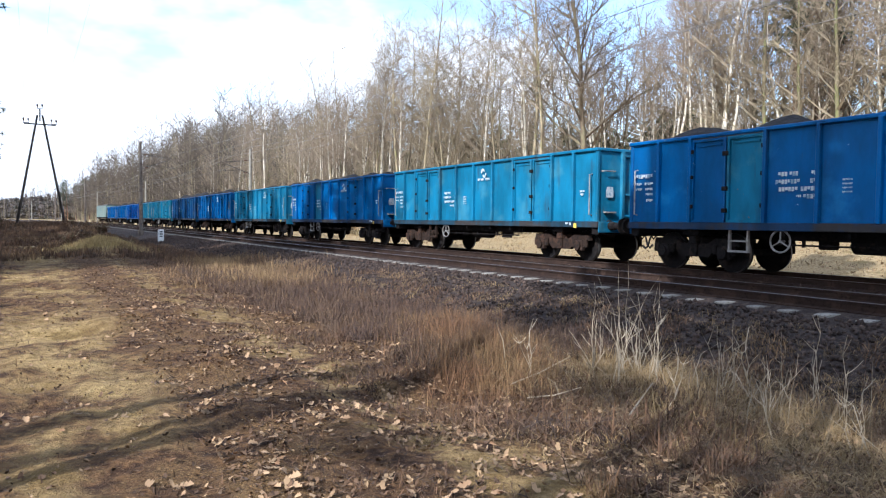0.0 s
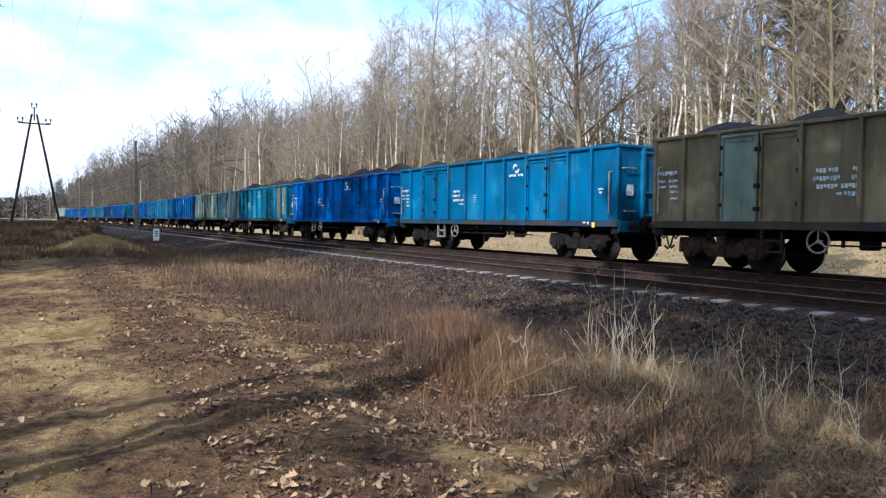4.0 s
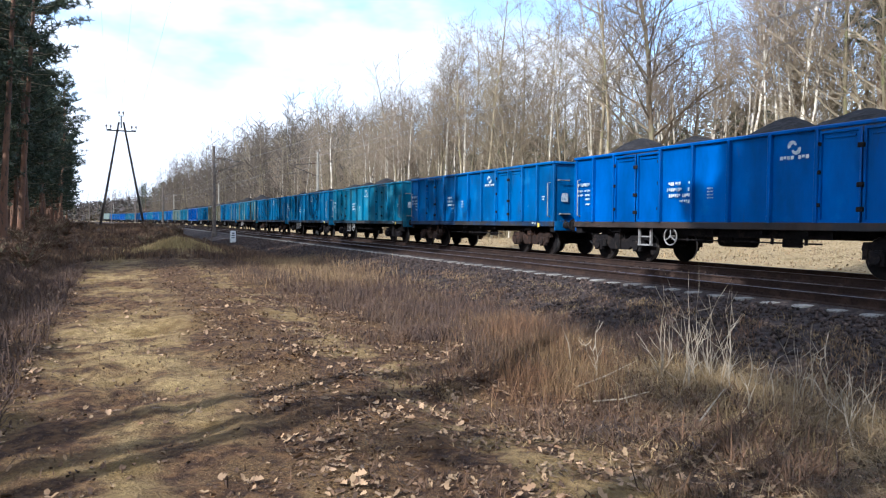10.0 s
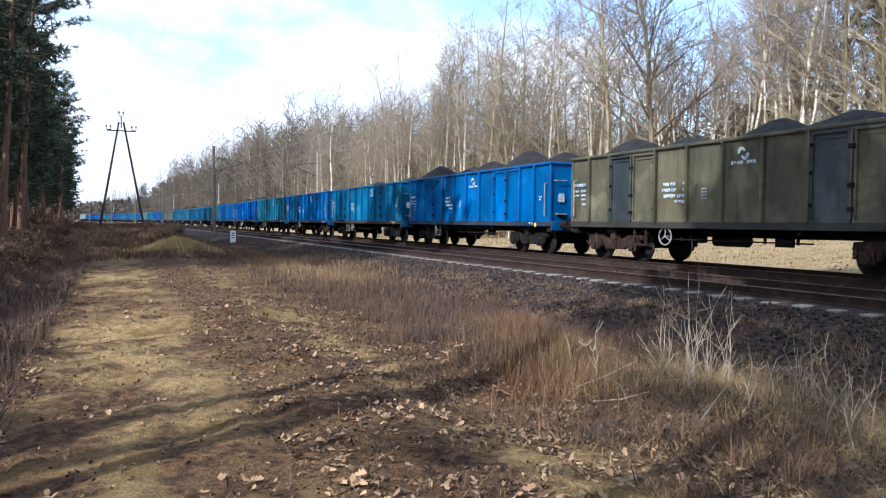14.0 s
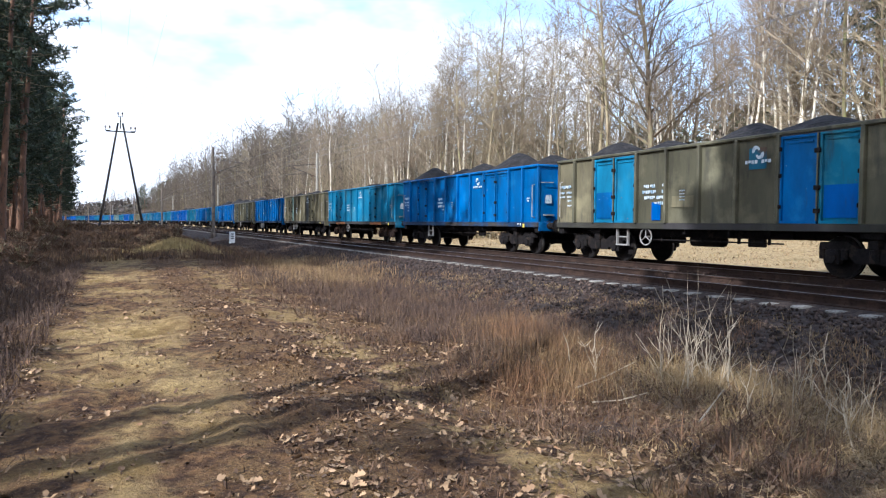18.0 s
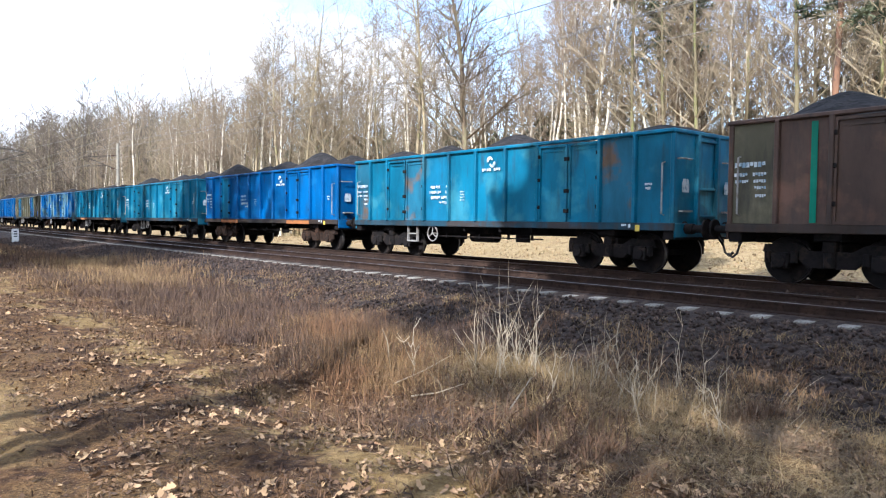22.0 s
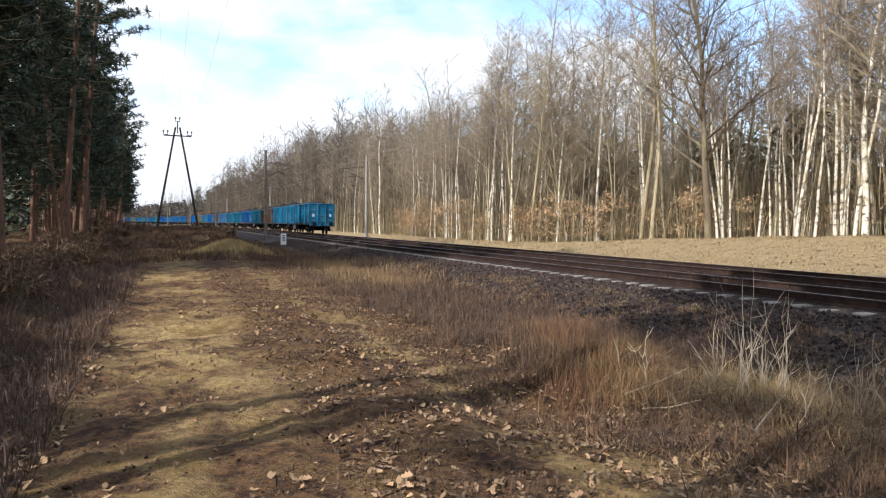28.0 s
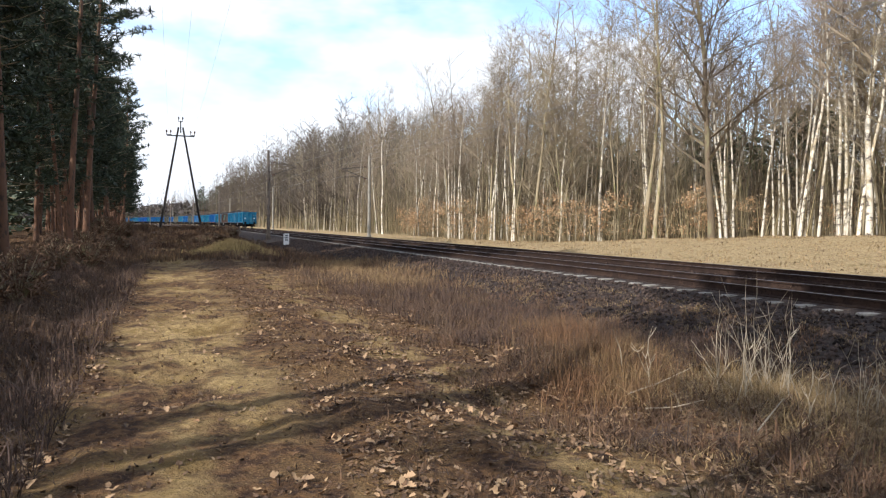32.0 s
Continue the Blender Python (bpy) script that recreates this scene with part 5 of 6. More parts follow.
FAR_BARE = [bare_tree(130 + k, h, r, M_BARK, M_TWIG, 0.10, 18, 0.23, 0.75, 0.03, True) for k, (h, r) in enumerate(((17, 0.095), (14, 0.075), (19, 0.11), (11, 0.055)))]
kinds = [arrays(me) for pair in FAR_BARE for me in pair]
trunks, crowns = [], []
for k in range(2300):
    far = k % 2 == 0
    s = 60 + 460 * rng.random() ** 1.3 if far else rng.uniform(-30, 200)
    o = float(edge_right(s)) + 2 + (rng.random() ** 1.2) * (80 if far else 45)
    if k % 10 == 0:
        s, o = rng.uniform(440, 640), rng.uniform(-190, -14)
    q, turn, sc = rng.randrange(4), rng.uniform(0, 6.28), rng.uniform(0.66, 1.02) * (1.0 + 0.22 * float(smooth(85, 120, s)))
    trunks.append((2 * q, s, o, turn, sc))
    crowns.append((2 * q + 1, s, o, turn, sc))
DENSE = [bare_tree(140 + k, h, r, M_BARK, M_TWIG, 0.12, 30, 0.26, 0.8, 0.03, True, 0.034) for k, (h, r) in enumerate(((18, 0.12), (16, 0.10)))]
kinds += [arrays(me) for pair in DENSE for me in pair]
for k in range(330):
    s = rng.uniform(120, 320)
    o, turn, sc, q = float(edge_right(s)) + 0.5 + 34 * rng.random() ** 1.6, rng.uniform(0, 6.28), rng.uniform(0.9, 1.3) * (1 - 0.3 * float(smooth(255, 320, s))), rng.randrange(4, 6)
    trunks.append((2 * q, s, o, turn, sc))
    crowns.append((2 * q + 1, s, o, turn, sc))
half = len(trunks) // 3
joined("birch_trunks", "pale trunks deep in the bare wood", "forest", kinds, [q for q in trunks[:half] if q[1] < 85], M_BIRCH)
joined("tree_trunks", "grey-brown trunks deep in the bare wood", "forest", kinds, trunks[half:] + [q for q in trunks[:half] if q[1] >= 85], M_BARK)
joined("bare_crowns", "fine bare branches of the wood behind its edge", "forest", kinds, [q for q in crowns if q[1] < 105], M_FARTWIG)
joined("hill_crowns", "grey-brown bare crowns on the wooded hill", "forest", kinds, [q for q in crowns if q[1] >= 105], M_HILLTWIG)


def far_wood(n, seed):
    """The dark wood that closes the distance: ragged upright clumps of needles."""
    r = np.random.RandomState(seed)
    s, o = r.uniform(330, 700, n), r.uniform(-150, 170, n)
    o = np.where(np.abs(o + 2) < 14, o + 40, o)
    h = r.uniform(8, 13.5, n)
    base = np.array([tuple(spot(a, b)) for a, b in zip(s, o)])
    m = 46
    u = r.rand(n, m) ** 0.8
    a = r.uniform(0, 6.28, (n, m))
    w = (1 - u) * 2.4 + 0.25
    c = base[:, None, :] + np.stack([np.cos(a) * w * 0.6, np.sin(a) * w * 0.6, u * h[:, None]], -1)
    d = np.stack([np.cos(a) * w * 0.7, np.sin(a) * w * 0.7, r.uniform(-0.6, 0.9, (n, m))], -1)
    e = np.stack([-np.sin(a), np.cos(a), r.uniform(-0.5, 0.5, (n, m))], -1) * r.uniform(0.4, 0.9, (n, m))[..., None]
    v = np.stack([c - e, c + e, c + d + e * 0.4, c + d - e * 0.4], 2).reshape(-1, 3)
    return thing("distant_wood", "dark mixed wood closing the distance", "forest", kind="stuff", data=mesh_np("distant_wood", v, np.arange(len(v)).reshape(-1, 4), M_FARWOOD))


far_wood(2600, 31)
for me in [m for pair in FAR_BARE + DENSE for m in pair]:
    bpy.data.meshes.remove(me)


def undergrowth(n, seed, deep, spread, low, high, mat, name, label):
    """Thin bare stems and shoots in front of and between the trunks."""
    r = np.random.RandomState(seed)
    s = -6 + 130 * r.rand(n) ** 1.3
    o = edge_right(s) + np.abs(r.normal(0, spread, n)) + deep
    x, y = DIST * math.cos(TH) - math.sin(TH) * s + o * math.cos(TH), DIST * math.sin(TH) + math.cos(TH) * s + o * math.sin(TH)
    foot = np.stack([x, y, ground_z(s, o) - 0.1], -1)
    h = r.uniform(low, high, n) * (0.5 + 0.5 * r.rand(n))
    tip = foot + np.stack([r.normal(0, 0.10, n) * h, r.normal(0, 0.10, n) * h, h], -1)
    starts, ends, thick = [foot], [tip], [0.010 + 0.0035 * h]
    for _ in range(5):
        u = r.uniform(0.3, 0.95, n)[:, None]
        q = foot + (tip - foot) * u
        d = np.stack([r.normal(0, 1, n), r.normal(0, 1, n), r.uniform(0.3, 1.4, n)], -1)
        starts.append(q), ends.append(q + d * (0.16 * h * r.uniform(0.5, 1.3, n))[:, None]), thick.append(np.full(n, 0.009))
    a, b, w = np.concatenate(starts), np.concatenate(ends), np.concatenate(thick)
    m = len(a)
    turn = r.uniform(0, 6.28, m)
    v = []
    for p, shrink in ((a, 1.0), (b, 0.35)):
        for k in range(3):
            v.append(p + np.stack([np.cos(turn + 2.094 * k), np.sin(turn + 2.094 * k), np.zeros(m)], -1) * (w * shrink)[:, None])
    v = np.stack(v, 1).reshape(-1, 3)
    k = np.arange(m)[:, None] * 6
    f = np.concatenate([k + [0, 1, 4, 3], k + [1, 2, 5, 4], k + [2, 0, 3, 5]], 1).reshape(-1, 4)
    return thing(name, label, "brushwood", kind="stuff", data=mesh_np(name, v, f, mat))


undergrowth(3400, 41, 0.6, 6, 1.2, 6.5, M_STEM, "undergrowth", "thin bare shoots and brush along the wood's edge")
undergrowth(7500, 42, 7.0, 12, 3.0, 9.5, M_BRUSH, "thicket", "dark tangle of bare saplings inside the wood")


def evergreen_thicket(n, seed, near_side, mat, label):
    """Young pines deep in the wood: rounded crowns of needle clumps over thin stems."""
    r = np.random.RandomState(seed)
    s = r.uniform(10, 130, n) if near_side else r.uniform(0, 105, n)
    o = -27 - 22 * r.rand(n) if near_side else edge_right(s) + 15 + 26 * r.rand(n)
    h = r.uniform(7.0, 11.5, n)
    base = np.array([tuple(spot(a, b)) for a, b in zip(s, o)])
    m = 90
    u = r.rand(n, m) ** 0.75
    a = r.uniform(0, 6.28, (n, m))
    w = np.sqrt(np.clip(1 - u, 0.02, 1)) * r.uniform(1.1, 1.9, n)[:, None] * np.sqrt(r.rand(n, m))
    c = base[:, None, :] + np.stack([np.cos(a) * w, np.sin(a) * w, ((0.02 if near_side else 0.25) + 0.75 * u) * h[:, None]], -1)
    d = r.normal(0, 1, (n, m, 3)) * [0.3, 0.3, 0.2]
    e = r.normal(0, 1, (n, m, 3)) * [0.2, 0.2, 0.12]
    v = np.stack([c - e, c + d * 0.4, c + e, c - d], 2).reshape(-1, 3)
    return thing("evergreen_thicket", label, "forest", kind="stuff", data=mesh_np("evergreen_thicket", v, np.arange(len(v)).reshape(-1, 4), mat))


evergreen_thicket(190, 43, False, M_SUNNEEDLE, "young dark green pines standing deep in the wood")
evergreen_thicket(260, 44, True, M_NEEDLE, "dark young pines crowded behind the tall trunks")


def shrub(seed, height, needles):
    """A young pine, green to the ground, or a low leafless bush."""
    rng = random.Random(seed)
    sh, verts, faces = Shape(), [], []
    for k in range(60 if needles else 46):
        z = height * rng.uniform(0.05, 0.95) if needles else 0.0
        a = rng.uniform(0, 6.28)
        reach = (height - z) * 0.42 + 0.15 if needles else height * rng.uniform(0.2, 0.7)
        tip = Vector((math.cos(a) * reach, math.sin(a) * reach, z + 0.25 * reach if needles else height * rng.uniform(0.4, 1.0)))
        q = Vector((0, 0, z))
        sh.tube([q, q.lerp(tip, 0.5) + Vector((0, 0, 0.05)), tip], [0.014, 0.009, 0.004], 3, False)
        for _ in range(9 if needles else 5):
            c = q.lerp(tip, rng.uniform(0.35, 1.05)) + Vector((rng.gauss(0, 0.07), rng.gauss(0, 0.07), rng.gauss(0, 0.06)))
            for _ in range(6 if needles else 3):
                d = Vector((rng.gauss(0, 1), rng.gauss(0, 1), rng.gauss(0.4, 0.8))).normalized() * (0.2 if needles else 0.14)
                e = d.cross(Vector((rng.gauss(0, 1), rng.gauss(0, 1), rng.gauss(0, 1)))).normalized() * (0.032 if needles else 0.012)
                b = len(verts)
                verts += [c - e, c + e, c + d + e * 0.4, c + d - e * 0.4]
                faces.append((b, b + 1, b + 2, b + 3))
    if needles:
        sh.tube([(0, 0, -0.2), (0, 0, height)], [0.05, 0.01], 6, False)
    return sh.mesh("branchwood", M_BARK), mesh_np("foliage", verts, faces, M_NEEDLE if needles else M_RUSSET)


YOUNG = [shrub(300 + k, h, True) for k, h in enumerate((2.9, 3.4, 2.4))]
BUSH = [shrub(310 + k, h, False) for k, h in enumerate((0.6, 0.85, 0.45))]
# this row stands out of view, added to throw shade on the left bank
for k in range(44):
    s, o = -3 + 0.54 * k + rng.uniform(-0.4, 0.4), rng.uniform(-20.9, -19.8)
    plant("young_pine", "unseen young pine, green to the ground, added to shade the bank", "tree", "young pines beside the way", rng.choice(YOUNG), ("branchwood", "foliage"), s, o, rng, rng.uniform(0.8, 1.15))
for k in range(70):
    s = 9 + 60 * rng.random() ** 1.3
    plant("low_bush", "low russet-brown withered bush at the pines' foot", "bush", "bushes beside the way", rng.choice(BUSH), ("branchwood", "foliage"), s, rng.uniform(-21.5, -17.3), rng, rng.uniform(0.7, 1.3))
for k in range(16):
    plant("low_bush", "low russet-brown withered bush at the pines' foot", "bush", "bushes beside the way", rng.choice(BUSH), ("branchwood", "foliage"), rng.uniform(40, 80), rng.uniform(-13.5, -10.5), rng, rng.uniform(0.6, 1.1))


# ---- masts, wires and the pole ----
def catenary_mast(s, o, pale, arm):
    mt = M_CONCRETE if pale else M_MAST
    m = thing("catenary_mast", ("pale concrete" if pale else "dark steel") + " overhead-line mast with a bracket arm beside the track", "mast", "masts of the overhead line")
    part("pole", Shape().tube([(0, 0, -0.6), (0, 0, 0.1), (0, 0, 0.12), (0, 0, 8.0)], [0.26, 0.26, 0.17, 0.12], 10).mesh("pole", mt), m)
    sgn = arm
    br = part("bracket", Shape().tube([(0, 0, 6.9), (0, sgn * 2.7, 6.6)], [0.035, 0.03], 6).tube([(0, 0, 5.6), (0, sgn * 2.5, 6.5)], [0.035, 0.03], 6).tube([(0, sgn * 1.0, 5.95), (0, sgn * 2.9, 5.75)], [0.02, 0.02], 5).mesh("bracket", M_DARKSTEEL), m, "steel tube bracket")
    for z, y in ((6.87, 0.3), (5.72, 0.3)):
        part("insulator", Shape().tube([(0, sgn * y, z), (0, sgn * (y + 0.08), z), (0, sgn * (y + 0.16), z), (0, sgn * (y + 0.24), z), (0, sgn * (y + 0.32), z)], [0.03, 0.075, 0.04, 0.075, 0.03], 8).mesh("insulator", M_CERAMIC), br, "brown glazed insulator")
    m.matrix_basis = Matrix.Translation(at(s, o, -0.1)) @ Matrix.Rotation(line(s)[2] + math.pi / 2, 4, "Z")
    return m


MASTS = [-4.0, 68.3, 138.0, 208.0, 280.0, 350.0]
for s in MASTS:
    catenary_mast(s, 3.2, True, 1)
    catenary_mast(s - 0.8, -6.7, False, -1)


def wire(name, label, o, zs, sag, r):
    sh = Shape()
    for a, b in zip(MASTS[:-1], MASTS[1:]):
        pts = [at(a + (b - a) * k / 10, o, zs - sag * 4 * (k / 10) * (1 - k / 10)) for k in range(11)]
        sh.tube(pts, [r] * 11, 4, False)
    sh.tube([at(-74, o, zs), at(-40, o, zs - sag), at(MASTS[0], o, zs)], [r] * 3, 4, False)
    return thing(name, label, "overhead wire", "overhead line", data=sh.mesh(name, M_WIRE))


for o in (0.3, NEAR_TRACK - 0.3):
    wire("contact_wire", "taut copper contact wire over the track", o, 5.7, 0.02, 0.010)
    wire("messenger_wire", "sagging carrier wire over the track", o, 6.9, 0.75, 0.012)
wire("feeder_wire", "sagging feeder wire along the mast tops", 3.2, 8.1, 0.9, 0.014)


def a_frame_pole(s, o):
    m = thing("power_pole", "tarred wooden A-frame power pole with three insulators", "utility pole")
    for d in (-1, 1):
        part("leg", Shape().tube([(d * 2.0, 0, -0.8), (d * 0.18, 0, 9.7)], [0.115, 0.075], 9).mesh("leg", M_DARKWOOD), m)
    part("top_post", Shape().box(-0.05, 0.05, -0.05, 0.05, 9.2, 10.2, 0.01).mesh("top_post", M_DARKSTEEL), m)
    part("crossarm", Shape().box(-1.15, 1.15, -0.05, 0.05, 8.90, 9.0, 0.01).mesh("crossarm", M_DARKSTEEL), m, "dark steel crossarm")
    for x, z in ((-1.0, 9.0), (1.0, 9.0), (0.0, 10.2)):
        for d in (-0.17, 0.17):
            part("insulator", Shape().tube([(x + d, 0, z), (x + d, 0, z + 0.16), (x + d, 0, z + 0.30), (x + d, 0, z + 0.42)], [0.02, 0.02, 0.075, 0.05], 8).mesh("insulator", M_CERAMIC), m)
        part("insulator_bar", Shape().box(x - 0.2, x + 0.2, -0.03, 0.03, z, z + 0.05).mesh("insulator_bar", M_DARKSTEEL), m)
    m.matrix_basis = Matrix.Translation(at(s, o, -0.3)) @ Matrix.Rotation(line(s)[2], 4, "Z") @ Matrix.Diagonal((1.1, 1.1, 1.1, 1))
    return m


a_frame_pole(74.0, -14.3)
# the three wires of the power line, which pass high over the way
for d, z in ((-1.1, 10.0), (1.1, 10.0), (0.0, 11.35)):
    sh = Shape()
    for a, b in ((-26.0, 74.0), (74.0, 174.0)):
        sh.tube([Vector((DIST * math.cos(TH) + math.cos(TH) * (d - 14.3) - math.sin(TH) * q, DIST * math.sin(TH) + math.sin(TH) * (d - 14.3) + math.cos(TH) * q, z - 5.2 * u * (1 - u))) for u, q in ((k / 10, a + (b - a) * k / 10) for k in range(11))], [0.0032] * 11, 4, False)
    thing("power_wire", "thin sagging wire of the wooden pole line", "power line", "wires of the pole line", data=sh.mesh("power_wire", M_WIRE))


def marker_stone(s, o):
    m = thing("kilometre_post", "white-painted concrete marker post with dark bars beside the track", "marker post")
    sh = Shape().box(-0.09, 0.09, -0.20, 0.20, -0.3, 0.72, 0.03)
    part("post", sh.mesh("post", material("white_paint_on_concrete", (0.74, 0.73, 0.70), 0.8, 0, (0.5, 0.48, 0.44), 5, 0.4, bump=0.2)), m)
    for z in (0.52, 0.36, 0.2):
        part("marking", Shape().box(-0.096, -0.088, -0.1, 0.1, z, z + 0.08).mesh("marking", M_DARKSTEEL), m)
    m.matrix_basis = Matrix.Translation(spot(s, o, 0.12)) @ Matrix.Rotation(line(s)[2] + math.pi / 2, 4, "Z")


marker_stone(53.0, -7.2)


# ---- grass, leaves and stones ----
def blades(name, label, mat, n, pick, low, high, wide, seed, lean=0.35):
    r = np.random.RandomState(seed)
    s, o = pick(r, n)
    n = len(s)
    z = ground_z(s, o)
    x0 = np.where(s <= BEND, DIST * math.cos(TH) - math.sin(TH) * s + o * math.cos(TH), 0)
    y0 = np.where(s <= BEND, DIST * math.sin(TH) + math.cos(TH) * s + o * math.sin(TH), 0)
    p = np.stack([x0, y0, z - 0.02], -1)
    a = r.uniform(0, 6.28, n)
    h = r.uniform(low, high, n) * (0.6 + 0.4 * r.rand(n))
    d = np.stack([np.cos(a), np.sin(a), np.zeros(n)], -1) * (h * np.abs(r.normal(0, lean, n)))[:, None]
    t = r.uniform(0, 6.28, n)
    e = np.stack([np.cos(t), np.sin(t), np.zeros(n)], -1) * (wide * r.uniform(0.6, 1.3, n))[:, None]
    up = np.array([0, 0, 1.0])
    m1 = p + d * 0.3 + up * (h * 0.55)[:, None]
    tip = p + d * 1.0 + up * (h * np.clip(1 - 0.25 * np.linalg.norm(d, axis=1) / h, 0.3, 1))[:, None]
    v = np.stack([p - e, p + e, m1 - e * 0.8, m1 + e * 0.8, tip], 1).reshape(-1, 3)
    k = np.arange(n)[:, None] * 5
    f = np.concatenate([k + [0, 1, 3], k + [0, 3, 2], k + [2, 3, 4]], 1).reshape(-1, 3)
    return thing(name, label, "grass", kind="stuff", data=mesh_np(name, v, f, mat))


def within(s0, s1, o0, o1, clump=0.0, cut=0.0, seed=0, power=1.0, bare=False):
    """Places in a stretch of the plan; clump: how far they gather where the relief waves are high."""
    def pick(r, n):
        m = int(n * (3 if clump else 1))
        s, o = s0 + (s1 - s0) * r.rand(m) ** power, r.uniform(o0, o1, m)
        if clump:
            keep = bumps(s, o, clump, 40 + seed) > cut
            s, o = s[keep][:n], o[keep][:n]
        if bare:
            keep = (np.abs(o + 14.95) > 1.25) | (r.rand(len(o)) < 0.12)
            s, o = s[keep], o[keep]
        return s, o
    return pick


def tufts(centres, spread):
    def pick(r, n):
        c = np.array(centres)[r.randint(0, len(centres), n)]
        return c[:, 0] + r.normal(0, spread, n), c[:, 1] + r.normal(0, spread, n)
    return pick


blades("grass_russet_belt", "russet withered grass along the foot of the ballast", M_RUSSET, 30000, within(3.0, 48, -12.3, -7.6, 1.6, 0.02, 1, 1.6), 0.06, 0.36, 0.0045, 11, 1.5)
blades("grass_brown_belt", "dark brown matted grass below the ballast", M_BROWNGRASS, 26000, within(6.5, 22, -11.4, -8.0, 1.4, -0.1, 5, 1.3), 0.10, 0.42, 0.0036, 31, 0.9)
blades("grass_red_clump", "tall red-brown clumps of withered grass", M_REDGRASS, 9000, tufts([(7.1, -10.5), (6.4, -10.7), (8.9, -9.7), (7.8, -10.2), (6.9, -10.0), (6.0, -10.9), (9.8, -9.4)], 0.38), 0.10, 0.50, 0.0028, 32, 0.8)
blades("grass_golden_patch", "golden-brown tall withered grass beside the ballast", M_GOLD, 9000, tufts([(20.3, -9.2), (22.0, -9.0), (24.0, -8.8), (27.0, -8.6), (29.0, -8.6), (18.5, -9.4)], 0.9), 0.15, 0.5, 0.006, 33, 0.7)
blades("grass_short", "short brown withered grass among leaf litter", M_RUSSET, 50000, within(2.0, 40, -22, -9, 1.2, 0.02, 2, 1.8, True), 0.03, 0.14, 0.0042, 12, 1.2)
blades("grass_straw_tuft", "pale straw-coloured tussocks of dry grass", M_STRAW, 9000, tufts([(4.9, -10.2), (4.4, -9.6), (5.4, -9.9), (3.9, -9.2), (6.9, -10.3), (5.0, -9.0), (6.2, -9.2), (3.6, -10.0), (7.3, -10.1)], 0.45), 0.06, 0.44, 0.0028, 13, 1.9)
blades("grass_tall_stalks", "tall pale stalks standing out of the withered grass", M_STALK, 100, tufts([(4.9, -10.2), (4.4, -9.6), (5.4, -9.9), (3.9, -9.2), (6.2, -9.2), (3.6, -10.0), (4.2, -8.4), (3.2, -8.9)], 0.5), 0.4, 0.85, 0.0042, 23, 0.9)
blades("grass_flattened", "pale straw lying flat in tangles beside the ballast", M_STRAW, 15000, tufts([(2.2, -9.6), (2.8, -10.4), (1.6, -10.2), (3.2, -9.2), (2.4, -8.8), (3.4, -10.9)], 0.6), 0.03, 0.18, 0.0026, 29, 3.2)
blades("grass_mound", "pale dry grass on a hump beside the way", M_STRAWPALE, 9000, tufts([(36.5, -12.4), (37.5, -11.8), (35.6, -12.8), (36.0, -11.9)], 0.75), 0.15, 0.45, 0.012, 14)
blades("grass_meadow", "straw-coloured meadow grass across the line", M_STRAW, 30000, within(4, 80, 4.8, 24, 4.0, -0.2, 3, 1.2), 0.05, 0.2, 0.012, 15, 0.6)
blades("grass_left_bank", "dark brown withered undergrowth at the pines' foot", M_RUSSET, 40000, within(4, 60, -24, -16.5, 2.4, -0.08, 7, 1.4), 0.06, 0.34, 0.009, 17, 1.0)
blades("grass_hump", "dark brown withered grass on the bank beside the way", M_RUSSET, 14000, within(44, 95, -16, -9.5, 3.0, -0.3, 8), 0.1, 0.4, 0.018, 18, 0.8)
blades("grass_shoulder", "sparse brown withered grass creeping over the ballast", M_RUSSET, 12000, within(2.5, 40, -8.6, -6.3, 1.8, 0.05, 9, 1.5), 0.04, 0.22, 0.006, 19, 1.2)
blades("grass_on_ballast", "sparse pale dry grass tufts on the ballast slope", M_STRAW, 9000, within(2.0, 18, -8.8, -5.9, 0.9, 0.12, 12, 1.3), 0.04, 0.20, 0.0032, 34, 1.5)
blades("grass_way_edge", "dark brown rank grass on the bank beside the way", M_BROWNGRASS, 20000, within(3.0, 26, -19.0, -15.9, 1.5, -0.25, 13, 1.3), 0.12, 0.48, 0.0045, 35, 0.9)
blades("grass_far_belt", "russet withered grass along the way", M_RUSSET, 40000, within(30, 108, -22, -8.3, 5.0, -0.1, 4, 1.3), 0.12, 0.45, 0.016, 16)


